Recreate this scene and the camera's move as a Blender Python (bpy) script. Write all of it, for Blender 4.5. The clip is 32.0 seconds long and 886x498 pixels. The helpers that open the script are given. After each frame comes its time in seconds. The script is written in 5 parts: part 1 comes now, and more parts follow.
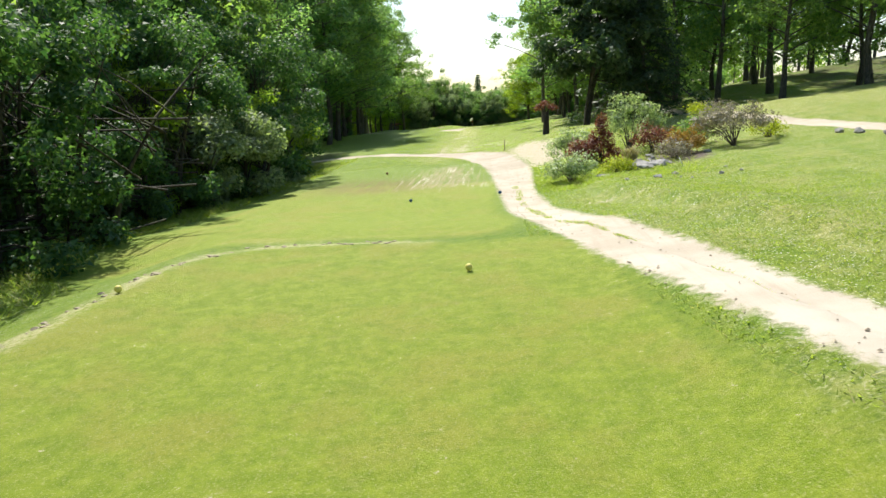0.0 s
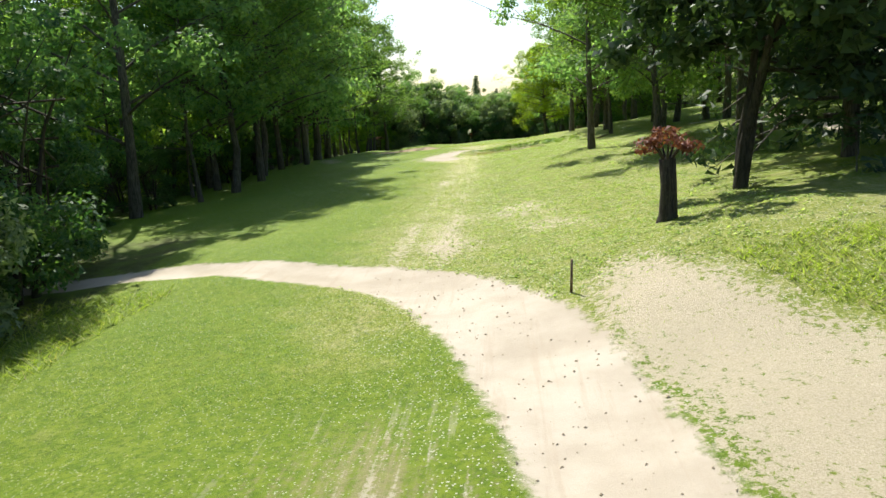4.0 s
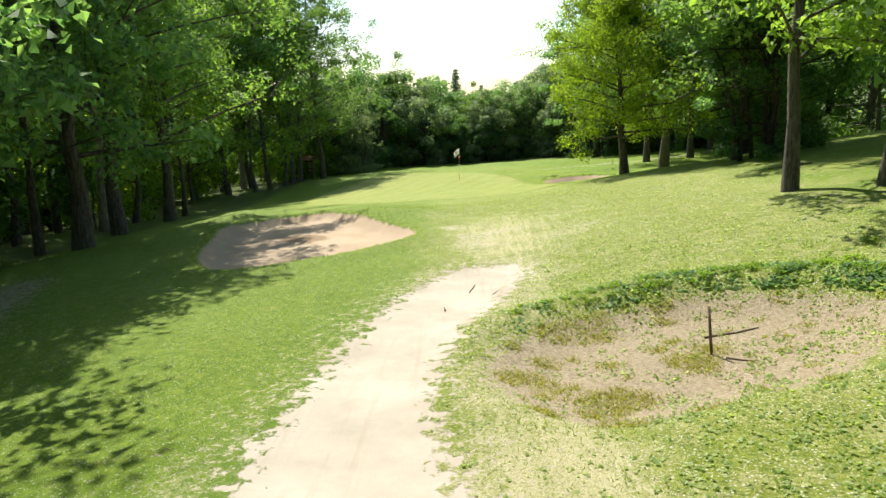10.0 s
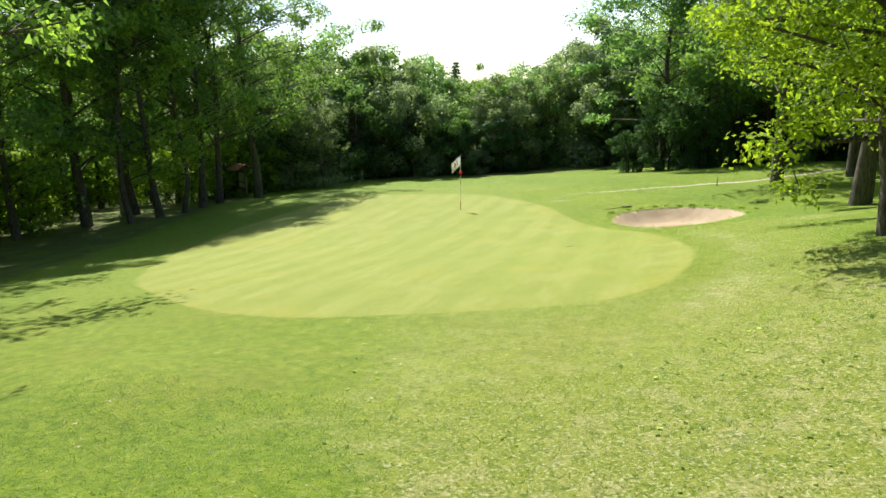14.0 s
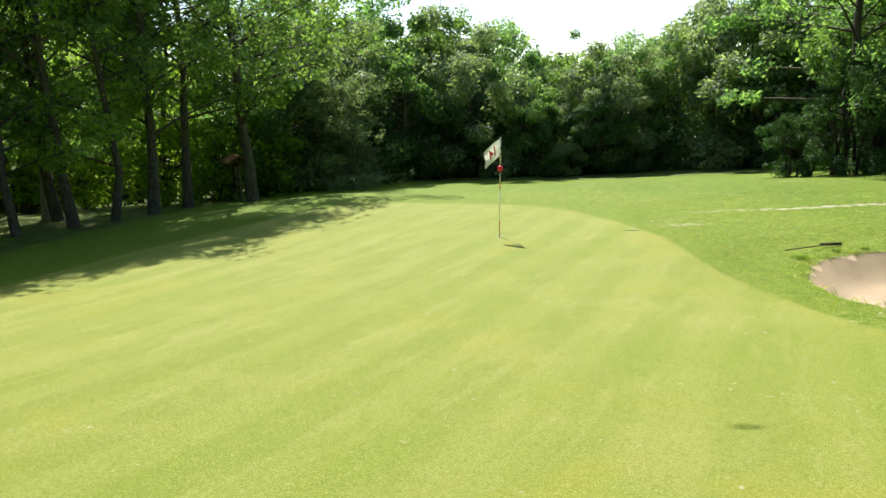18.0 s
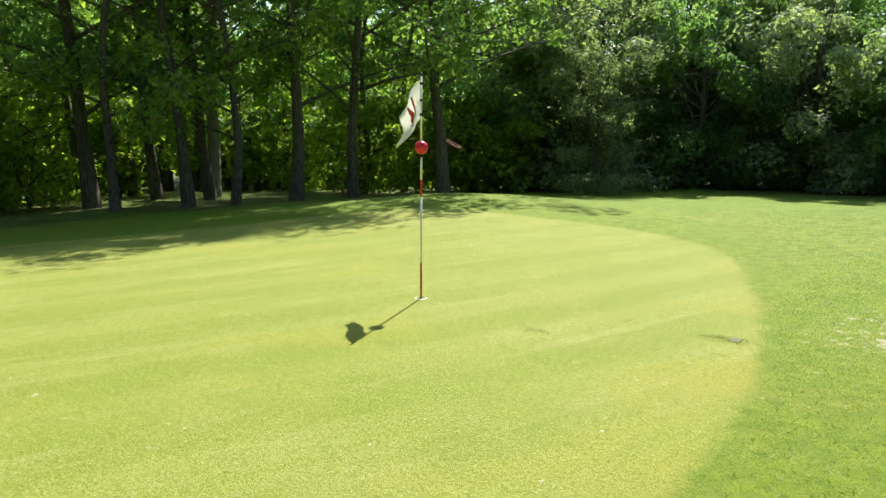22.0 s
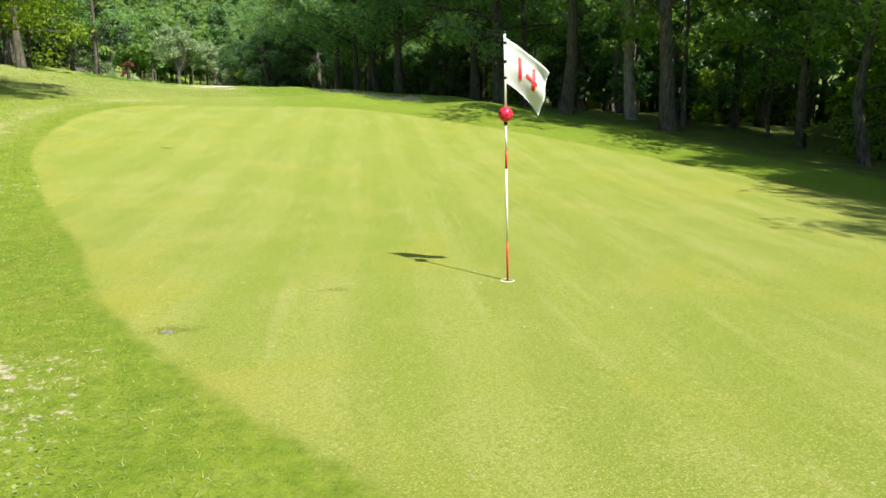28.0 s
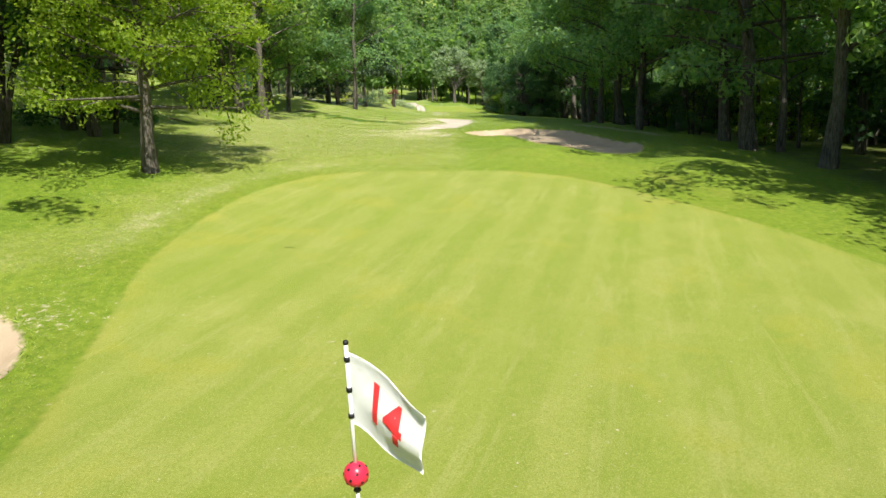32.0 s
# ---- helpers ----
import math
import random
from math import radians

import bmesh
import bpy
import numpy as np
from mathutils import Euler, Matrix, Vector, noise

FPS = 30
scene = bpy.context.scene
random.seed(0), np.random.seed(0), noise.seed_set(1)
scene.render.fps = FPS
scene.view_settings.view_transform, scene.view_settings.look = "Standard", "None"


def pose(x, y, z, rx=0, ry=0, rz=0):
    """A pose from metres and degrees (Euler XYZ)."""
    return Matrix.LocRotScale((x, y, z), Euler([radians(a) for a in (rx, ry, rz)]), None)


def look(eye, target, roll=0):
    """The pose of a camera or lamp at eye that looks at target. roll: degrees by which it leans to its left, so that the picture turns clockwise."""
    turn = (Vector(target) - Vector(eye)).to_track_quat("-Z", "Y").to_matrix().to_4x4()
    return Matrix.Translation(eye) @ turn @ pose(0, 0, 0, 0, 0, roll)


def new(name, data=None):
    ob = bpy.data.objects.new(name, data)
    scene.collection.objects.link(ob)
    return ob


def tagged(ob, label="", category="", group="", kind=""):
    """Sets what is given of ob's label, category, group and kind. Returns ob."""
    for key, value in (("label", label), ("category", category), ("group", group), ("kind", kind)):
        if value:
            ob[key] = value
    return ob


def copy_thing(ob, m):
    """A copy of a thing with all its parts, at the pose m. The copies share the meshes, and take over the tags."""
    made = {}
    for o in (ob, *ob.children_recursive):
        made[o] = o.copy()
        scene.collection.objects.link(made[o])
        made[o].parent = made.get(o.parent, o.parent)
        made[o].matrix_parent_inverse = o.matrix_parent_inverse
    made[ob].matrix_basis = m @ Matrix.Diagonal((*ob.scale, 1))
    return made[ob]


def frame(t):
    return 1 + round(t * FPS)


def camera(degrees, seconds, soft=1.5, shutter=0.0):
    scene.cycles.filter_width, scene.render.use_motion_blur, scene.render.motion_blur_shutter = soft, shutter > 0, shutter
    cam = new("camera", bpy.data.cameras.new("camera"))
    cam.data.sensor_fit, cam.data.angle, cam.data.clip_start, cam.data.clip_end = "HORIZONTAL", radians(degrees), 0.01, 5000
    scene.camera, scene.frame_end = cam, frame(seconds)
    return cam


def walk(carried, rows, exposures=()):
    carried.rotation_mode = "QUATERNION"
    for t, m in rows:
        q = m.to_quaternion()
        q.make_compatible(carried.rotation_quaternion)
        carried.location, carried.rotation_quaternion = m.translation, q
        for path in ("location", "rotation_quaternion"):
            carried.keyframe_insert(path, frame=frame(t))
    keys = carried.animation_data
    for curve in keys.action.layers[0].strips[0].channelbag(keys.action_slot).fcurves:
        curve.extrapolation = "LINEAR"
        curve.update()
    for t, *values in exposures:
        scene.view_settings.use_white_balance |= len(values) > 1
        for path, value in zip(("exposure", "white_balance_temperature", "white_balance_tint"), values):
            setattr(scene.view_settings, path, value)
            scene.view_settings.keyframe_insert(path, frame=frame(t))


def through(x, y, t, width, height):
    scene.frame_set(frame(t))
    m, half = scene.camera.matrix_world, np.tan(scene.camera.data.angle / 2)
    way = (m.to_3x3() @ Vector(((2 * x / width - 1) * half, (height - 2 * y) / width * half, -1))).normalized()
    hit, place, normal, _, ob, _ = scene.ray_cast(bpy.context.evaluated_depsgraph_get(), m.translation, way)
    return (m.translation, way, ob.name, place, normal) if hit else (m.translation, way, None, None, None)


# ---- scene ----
EXPOSURES = [(0, 0.68), (1, 0.62), (2, 0.52), (3, 0.58), (6, 0.78), (7, 0.86), (8, 0.86), (9, 0.85), (10, 0.72), (11, 0.52), (12, 0.56), (13, 0.7), (16, 0.74), (19, 0.8), (21, 0.86), (24.5, 1.13), (26, 1.1), (29, 0.7), (30, 0.65), (31, 0.65), (32, 0.68)]
cam = camera(63.2, 32.0)
PATH = [
    (0, (3.546, -106.057, 5.610), (3.394, -104.108, 5.188), -1.5),
    (0.5, (3.459, -103.282, 5.655), (3.308, -101.333, 5.232), -1.7),
    (1, (3.347, -100.357, 5.700), (3.199, -98.408, 5.276), -1.9),
    (1.5, (3.284, -97.380, 5.741), (3.134, -95.431, 5.321), -2.1),
    (2, (3.239, -94.501, 5.791), (3.082, -92.551, 5.376), -2.4),
    (2.5, (3.143, -91.729, 5.848), (2.985, -89.778, 5.435), -2.6),
    (3, (3.051, -88.961, 5.879), (2.895, -87.011, 5.464), -2.8),
    (3.5, (3.021, -86.139, 5.891), (2.862, -84.189, 5.476), -3.0),
    (5.5, (2.124, -73.964, 5.753), (1.973, -72.012, 5.342), -2.9),
    (6, (1.964, -70.977, 5.673), (1.817, -69.025, 5.260), -3.1),
    (6.5, (1.779, -68.142, 5.603), (1.640, -66.189, 5.191), -3.0),
    (7, (1.619, -65.371, 5.574), (1.489, -63.418, 5.161), -3.0),
    (7.5, (1.446, -62.506, 5.592), (1.328, -60.553, 5.174), -3.1),
    (8, (1.266, -59.455, 5.568), (1.157, -57.502, 5.149), -3.1),
    (8.5, (1.146, -56.340, 5.522), (1.041, -54.386, 5.106), -3.2),
    (9, (1.025, -53.294, 5.551), (0.926, -51.340, 5.137), -3.3),
    (9.5, (0.895, -50.304, 5.592), (0.803, -48.350, 5.176), -3.1),
    (10, (0.819, -47.315, 5.564), (0.731, -45.362, 5.146), -2.8),
    (10.5, (0.779, -44.410, 5.503), (0.690, -42.456, 5.083), -2.7),
    (11, (0.733, -41.689, 5.469), (0.644, -39.736, 5.049), -2.5),
    (11.5, (0.686, -39.046, 5.398), (0.598, -37.092, 4.979), -2.3),
    (12, (0.648, -36.417, 5.202), (0.560, -34.462, 4.787), -2.1),
    (12.5, (0.588, -33.889, 4.967), (0.501, -31.934, 4.555), -2.1),
    (13, (0.485, -31.569, 4.756), (0.401, -29.614, 4.342), -2.1),
    (13.5, (0.372, -29.455, 4.509), (0.291, -27.500, 4.096), -2.1),
    (15.5, (0.824, -22.788, 3.895), (0.707, -20.832, 3.494), -2.4),
    (16, (0.853, -21.066, 3.704), (0.713, -19.112, 3.304), -2.2),
    (16.5, (0.987, -19.426, 3.575), (0.812, -17.475, 3.174), -2.0),
    (17, (1.201, -17.923, 3.403), (0.971, -15.977, 3.004), -1.9),
    (17.5, (1.434, -16.503, 3.122), (1.136, -14.566, 2.725), -1.8),
    (18, (1.686, -15.086, 2.843), (1.313, -13.161, 2.450), -1.8),
    (18.5, (1.929, -13.748, 2.677), (1.485, -11.837, 2.286), -1.9),
    (19, (2.210, -12.509, 2.587), (1.689, -10.618, 2.198), -1.8),
    (19.5, (2.636, -11.218, 2.477), (2.024, -9.354, 2.092), -1.7),
    (20, (3.203, -9.818, 2.308), (2.477, -7.994, 1.927), -1.5),
    (20.5, (3.788, -8.466, 2.144), (2.924, -6.703, 1.768), -1.3),
    (21, (4.281, -7.179, 2.010), (3.258, -5.503, 1.641), -1.0),
    (21.5, (4.630, -5.913, 1.880), (3.440, -4.349, 1.517), -0.9),
    (22, (4.848, -4.736, 1.762), (3.487, -3.318, 1.404), -0.7),
    (22.5, (4.974, -3.654, 1.667), (3.449, -2.412, 1.315), -0.3),
    (23, (5.028, -2.621, 1.608), (3.353, -1.593, 1.253), 0.0),
    (23.5, (5.027, -1.622, 1.580), (3.212, -0.868, 1.223), 0.2),
    (24, (5.002, -0.676, 1.571), (3.083, -0.256, 1.212), 0.6),
    (24.5, (4.978, 0.315, 1.563), (3.014, 0.342, 1.202), 0.9),
    (25, (4.926, 1.352, 1.545), (3.003, 0.955, 1.183), 0.9),
    (25.5, (4.851, 2.273, 1.542), (3.044, 1.508, 1.173), 1.1),
    (26, (4.704, 3.098, 1.558), (3.065, 2.022, 1.176), 1.5),
    (26.5, (4.404, 3.873, 1.566), (2.983, 2.525, 1.175), 1.8),
    (28.5, (2.060, 5.774, 1.660), (1.610, 3.867, 1.259), -0.9),
    (29, (1.495, 5.791, 1.671), (1.250, 3.848, 1.284), -0.8),
    (29.5, (0.976, 5.597, 1.709), (0.869, 3.640, 1.320), -0.9),
    (30, (0.527, 5.286, 1.949), (0.502, 3.327, 1.559), -1.1),
    (30.5, (0.149, 4.914, 2.261), (0.165, 2.954, 1.871), -1.2),
    (31, (-0.134, 4.420, 2.558), (-0.097, 2.460, 2.170), -1.4),
    (31.5, (-0.337, 3.839, 2.876), (-0.291, 1.879, 2.490), -1.5),
    (32, (-0.491, 3.173, 3.207), (-0.439, 1.213, 2.823), -1.5),
]
walk(cam, [(t, look(eye, target, roll)) for t, eye, target, roll in PATH], EXPOSURES)


# the sun stands ahead of the first view, to its left
SUN_AZ, SUN_EL = 114.0, 53.0
world = bpy.data.worlds.new("sky")
scene.world = world
world.use_nodes = True
wn = world.node_tree
for n in list(wn.nodes):
    wn.nodes.remove(n)
sky = wn.nodes.new("ShaderNodeTexSky")
sky.sky_type = "NISHITA"
sky.sun_disc = False
sky.sun_elevation = radians(SUN_EL)
sky.sun_rotation = radians(90 - SUN_AZ)
sky.air_density, sky.dust_density, sky.ozone_density = 1.0, 0.8, 1.0
bg = wn.nodes.new("ShaderNodeBackground")
bg.inputs["Strength"].default_value = 0.12
wo = wn.nodes.new("ShaderNodeOutputWorld")
wn.links.new(sky.outputs[0], bg.inputs[0])
wn.links.new(bg.outputs[0], wo.inputs[0])
sun_data = bpy.data.lights.new("sun", "SUN")
sun_data.energy, sun_data.angle, sun_data.color = 5.0, radians(0.55), (1.0, 0.955, 0.87)
sun = new("sun", sun_data)
az, el = radians(SUN_AZ), radians(SUN_EL)
toward = Vector((math.cos(az) * math.cos(el), math.sin(az) * math.cos(el), math.sin(el)))
sun.matrix_world = look(toward * 60, (0, 0, 0))


# ---- materials ----
def shader(name):
    m = bpy.data.materials.new(name)
    m.use_nodes = True
    t = m.node_tree
    for n in list(t.nodes):
        t.nodes.remove(n)

    def node(kind, **values):
        n = t.nodes.new("ShaderNode" + kind)
        for k, v in values.items():
            if k in n.inputs:
                socket(v, n.inputs[k])
            else:
                setattr(n, k, v)
        return n

    def socket(v, into):
        if isinstance(v, bpy.types.NodeSocket):
            t.links.new(v, into)
        elif isinstance(v, bpy.types.Node):
            t.links.new(v.outputs[0], into)
        elif isinstance(v, tuple) and len(v) == 3 and into.type == "RGBA":
            into.default_value = (*v, 1)
        else:
            into.default_value = v

    return m, node, socket


def tools(node, socket):
    def math_(op, a, b=0.0, c=0.0, clamp=False):
        n = node("Math", operation=op, use_clamp=clamp)
        for i, v in enumerate((a, b, c)):
            socket(v, n.inputs[i])
        return n.outputs[0]

    def mix(f, a, b, kind="MIX"):
        n = node("Mix", data_type="RGBA", blend_type=kind)
        socket(f, n.inputs[0]), socket(a, n.inputs[6]), socket(b, n.inputs[7])
        return n.outputs[2]

    def noise_(scale, detail=3.0, rough=0.6, vector=None, distort=0.0):
        n = node("TexNoise", Scale=scale, Detail=detail, Roughness=rough, Distortion=distort)
        if vector is not None:
            socket(vector, n.inputs["Vector"])
        return n.outputs[0]

    def band(v, a, b):
        n = node("MapRange", interpolation_type="SMOOTHSTEP")
        socket(v, n.inputs[0])
        n.inputs[1].default_value, n.inputs[2].default_value = a, b
        return n.outputs[0]

    return math_, mix, noise_, band


def finish(node, socket, colour, rough=0.8, metal=0.0, bump=None, strength=0.3, distance=0.02, extra=None):
    b = node("BsdfPrincipled", Roughness=rough, Metallic=metal)
    socket(colour, b.inputs["Base Color"])
    if "Specular IOR Level" in b.inputs:
        b.inputs["Specular IOR Level"].default_value = 0.3
    if bump is not None:
        socket(node("Bump", Strength=strength, Distance=distance, Height=bump).outputs[0], b.inputs["Normal"])
    out = node("OutputMaterial")
    socket(extra(b) if extra else b, out.inputs[0])
    return b


def plain(name, colour, rough=0.6, metal=0.0, vary=0.25, scale=12.0, bump=0.2):
    """Paint, wood or stone with grain at two scales."""
    m, node, socket = shader(name)
    math_, mix, noise_, band = tools(node, socket)
    pos = node("TexCoord").outputs["Object"]
    n1, n2 = noise_(scale, 4, vector=pos), noise_(scale * 0.17, 2, vector=pos)
    dark, light = tuple(c * (1 - vary) for c in colour), tuple(min(1, c * (1 + vary)) for c in colour)
    col = mix(band(math_("ADD", math_("MULTIPLY", n1, 0.6), math_("MULTIPLY", n2, 0.4)), 0.35, 0.65), dark, light)
    finish(node, socket, col, rough, metal, n1, bump, 0.01)
    return m


def leaf_material(name, dark, light, through=0.45, dry=0.0, gloss=0.35):
    """Leaves that let light through; each leaf and each plant has its own tint."""
    m, node, socket = shader(name)
    math_, mix, noise_, band = tools(node, socket)
    island = node("NewGeometry").outputs["Random Per Island"]
    own = node("ObjectInfo").outputs["Random"]
    col = mix(band(island, 0.0, 1.0), dark, light)
    col = mix(math_("MULTIPLY", own, 0.22), col, tuple(c * 0.55 for c in dark))
    if dry:
        col = mix(math_("MULTIPLY", math_("GREATER_THAN", island, 1 - dry), 0.8), col, (0.42, 0.36, 0.2))
    b = node("BsdfPrincipled", Roughness=gloss + 0.2)
    socket(col, b.inputs["Base Color"])
    b.inputs["Specular IOR Level"].default_value = 0.3
    tr = node("BsdfTranslucent")
    socket(mix(1.0, col, (1.45, 1.6, 0.65), "MULTIPLY"), tr.inputs[0])
    mx = node("MixShader")
    socket(through, mx.inputs[0]), socket(b, mx.inputs[1]), socket(tr, mx.inputs[2])
    socket(mx, node("OutputMaterial").inputs[0])
    return m


def bark_material(name, dark, light):
    m, node, socket = shader(name)
    math_, mix, noise_, band = tools(node, socket)
    pos = node("TexCoord").outputs["Object"]
    mapped = node("Mapping")
    socket(pos, mapped.inputs[0])
    mapped.inputs["Scale"].default_value = (1, 1, 0.16)
    ridge = noise_(22, 5, 0.7, mapped.outputs[0], 0.6)
    patch = noise_(1.3, 3, 0.6, pos)
    col = mix(band(ridge, 0.35, 0.65), dark, light)
    col = mix(math_("MULTIPLY", band(patch, 0.5, 0.75), 0.55), col, (0.1, 0.12, 0.05))
    finish(node, socket, col, 0.9, 0, ridge, 0.8, 0.03)
    return m


def ground_material():
    """Turf, worn turf, sand and soil, told apart by where they lie on the plan."""
    m, node, socket = shader("turf_and_sand")
    math_, mix, noise_, band = tools(node, socket)
    pos = node("TexCoord").outputs["Object"]

    def at(name):
        return node("Attribute", attribute_name=name).outputs["Fac"]

    fine, mid, broad, huge = noise_(55, 4, 0.7, pos), noise_(6, 4, 0.65, pos), noise_(0.9, 4, 0.6, pos), noise_(0.16, 3, 0.6, pos)
    blade = noise_(210, 3, 0.7, pos)
    # rough grass: lush beside the wood, dry and full of clover in the middle
    tuft = noise_(19, 5, 0.75, pos, 0.4)
    clump = noise_(7.5, 5, 0.72, pos, 0.5)
    patchy = noise_(2.1, 5, 0.68, pos, 0.3)
    lush = band(math_("ADD", at("lush"), math_("MULTIPLY", math_("SUBTRACT", broad, 0.5), 2.2)), 0.1, 0.9)
    arid = math_("SUBTRACT", 1.0, math_("MULTIPLY", lush, 0.85))
    green_ = mix(band(mid, 0.3, 0.7), (0.123, 0.204, 0.0116), (0.206, 0.278, 0.0234))
    green_ = mix(math_("MULTIPLY", band(huge, 0.5, 0.65), 0.35), green_, (0.105, 0.2, 0.0116))
    thin_ = mix(band(mid, 0.3, 0.7), (0.187, 0.235, 0.0261), (0.278, 0.309, 0.0566))
    thin_ = mix(math_("MULTIPLY", band(patchy, 0.48, 0.62), 0.48), thin_, (0.409, 0.374, 0.165))
    col = mix(lush, thin_, green_)
    col = mix(math_("MULTIPLY", band(clump, 0.53, 0.6), 0.55), col, (0.0827, 0.152, 0.0104))
    col = mix(math_("MULTIPLY", band(tuft, 0.5, 0.62), 0.7), col, (0.0696, 0.122, 0.0104))
    col = mix(math_("MULTIPLY", math_("MULTIPLY", band(noise_(30, 4, 0.7, pos), 0.54, 0.62), arid), 0.75), col, (0.522, 0.505, 0.287))
    # clover heads and dry blades
    cells = node("TexVoronoi", Scale=21.0, Randomness=1.0)
    socket(pos, cells.inputs["Vector"])
    speck = math_("MULTIPLY", math_("LESS_THAN", cells.outputs["Distance"], 0.22), band(math_("ADD", broad, math_("MULTIPLY", mid, 0.3)), 0.5, 0.66))
    col = mix(math_("MULTIPLY", math_("MULTIPLY", speck, at("clover")), 0.9), col, (0.626, 0.626, 0.505))
    # close-mown surrounds, tees and green
    wob = math_("MULTIPLY", math_("SUBTRACT", mid, 0.5), 0.5)
    short = mix(band(mid, 0.3, 0.7), (0.168, 0.24, 0.0134), (0.247, 0.31, 0.028))
    short = mix(math_("MULTIPLY", band(broad, 0.45, 0.65), 0.7), short, (0.263, 0.265, 0.0392))
    short = mix(math_("MULTIPLY", band(noise_(1.7, 5, 0.7, pos, 0.5), 0.55, 0.66), 0.4), short, (0.126, 0.2, 0.0112))
    short = mix(math_("MULTIPLY", band(tuft, 0.48, 0.62), 0.4), short, (0.1, 0.165, 0.0078))
    short = mix(math_("MULTIPLY", band(noise_(62, 4, 0.7, pos), 0.52, 0.64), 0.6), short, (0.383, 0.383, 0.156))
    short = mix(math_("MULTIPLY", band(noise_(2.6, 5, 0.7, pos), 0.56, 0.72), 0.3), short, (0.311, 0.278, 0.0974))
    col = mix(band(math_("ADD", at("tee"), math_("MULTIPLY", wob, 0.8)), -0.25, 0.25), col, short)
    stripes = node("TexWave", wave_type="BANDS", bands_direction="X", Scale=0.3, Distortion=2.2, Detail=2.0)
    stripes.inputs["Detail Scale"].default_value = 0.5
    turn = node("Mapping")
    socket(pos, turn.inputs[0])
    turn.inputs["Rotation"].default_value = (0, 0, radians(14))
    socket(turn.outputs[0], stripes.inputs["Vector"])
    velvet = mix(math_("MULTIPLY", band(math_("ADD", stripes.outputs[1], math_("MULTIPLY", math_("SUBTRACT", broad, 0.5), 1.0)), 0.25, 0.75), 0.5), (0.212, 0.257, 0.0409), (0.288, 0.313, 0.0701))
    velvet = mix(math_("MULTIPLY", band(broad, 0.45, 0.7), 0.5), velvet, (0.319, 0.322, 0.0877))
    velvet = mix(math_("MULTIPLY", band(mid, 0.55, 0.75), 0.2), velvet, (0.155, 0.191, 0.0195))
    swath = node("Mapping")
    socket(turn.outputs[0], swath.inputs[0])
    swath.inputs["Scale"].default_value = (1, 0.09, 1)
    velvet = mix(math_("MULTIPLY", band(noise_(1.6, 4, 0.65, swath.outputs[0], 0.4), 0.46, 0.62), 0.38), velvet, (0.183, 0.244, 0.0214))
    velvet = mix(math_("MULTIPLY", band(noise_(4.5, 3, 0.6, swath.outputs[0], 0.3), 0.55, 0.68), 0.4), velvet, (0.329, 0.331, 0.107))
    velvet = mix(math_("MULTIPLY", band(noise_(0.3, 4, 0.6, pos), 0.47, 0.62), 0.32), velvet, (0.183, 0.248, 0.0244))
    velvet = mix(math_("MULTIPLY", band(noise_(0.5, 4, 0.65, pos, 0.4), 0.53, 0.66), 0.5), velvet, (0.301, 0.291, 0.039))
    velvet = mix(math_("MULTIPLY", band(noise_(38, 4, 0.75, pos), 0.47, 0.6), 0.55), velvet, (0.146, 0.191, 0.0137))
    velvet = mix(math_("MULTIPLY", band(noise_(90, 3, 0.7, pos), 0.53, 0.63), 0.75), velvet, (0.42, 0.418, 0.137))
    ring_ = math_("MULTIPLY", band(at("green"), -1.9, -1.0), math_("SUBTRACT", 1.0, math_("MULTIPLY", band(tuft, 0.45, 0.65), 0.5)))
    col = mix(math_("MULTIPLY", ring_, 0.2), col, (0.131, 0.209, 0.0087))
    gd = math_("ADD", at("green"), math_("MULTIPLY", wob, 0.35))
    rim_ = math_("MULTIPLY", band(gd, 0.5, 0.1), band(broad, 0.4, 0.65))
    velvet = mix(math_("MULTIPLY", rim_, 0.32), velvet, (0.304, 0.285, 0.0392))
    col = mix(band(gd, -0.07, 0.07), col, velvet)
    # dry straw-coloured turf
    drag = node("Mapping")
    socket(pos, drag.inputs[0])
    drag.inputs["Scale"].default_value = (1, 0.05, 1)
    lines = noise_(7, 4, 0.65, drag.outputs[0])
    straw = math_("MULTIPLY", at("dry"), math_("ADD", 0.95, math_("MULTIPLY", math_("SUBTRACT", band(lines, 0.42, 0.62), 0.5), math_("MULTIPLY", at("clover"), 0.4))))
    straw = math_("ADD", straw, math_("MULTIPLY", math_("SUBTRACT", tuft, 0.5), 1.6))
    straw = math_("ADD", straw, math_("MULTIPLY", math_("SUBTRACT", broad, 0.5), 1.0))
    col = mix(math_("MULTIPLY", band(straw, 0.3, 0.85), 0.85), col, mix(band(fine, 0.35, 0.65), (0.42, 0.38, 0.17), (0.62, 0.56, 0.36)))
    # worn ground
    worn = math_("ADD", at("bare"), math_("MULTIPLY", math_("SUBTRACT", mid, 0.5), 1.5))
    worn = math_("ADD", worn, math_("MULTIPLY", math_("SUBTRACT", noise_(13, 5, 0.75, pos, 0.4), 0.5), 3.2))
    soil = mix(band(fine, 0.3, 0.7), (0.43, 0.36, 0.25), (0.62, 0.54, 0.41))
    earth = mix(band(tuft, 0.35, 0.65), (0.28, 0.21, 0.14), (0.47, 0.38, 0.265))
    soil = mix(at("brown"), soil, earth)
    col = mix(math_("MULTIPLY", band(worn, 0.5, 0.82), 0.9), col, soil)
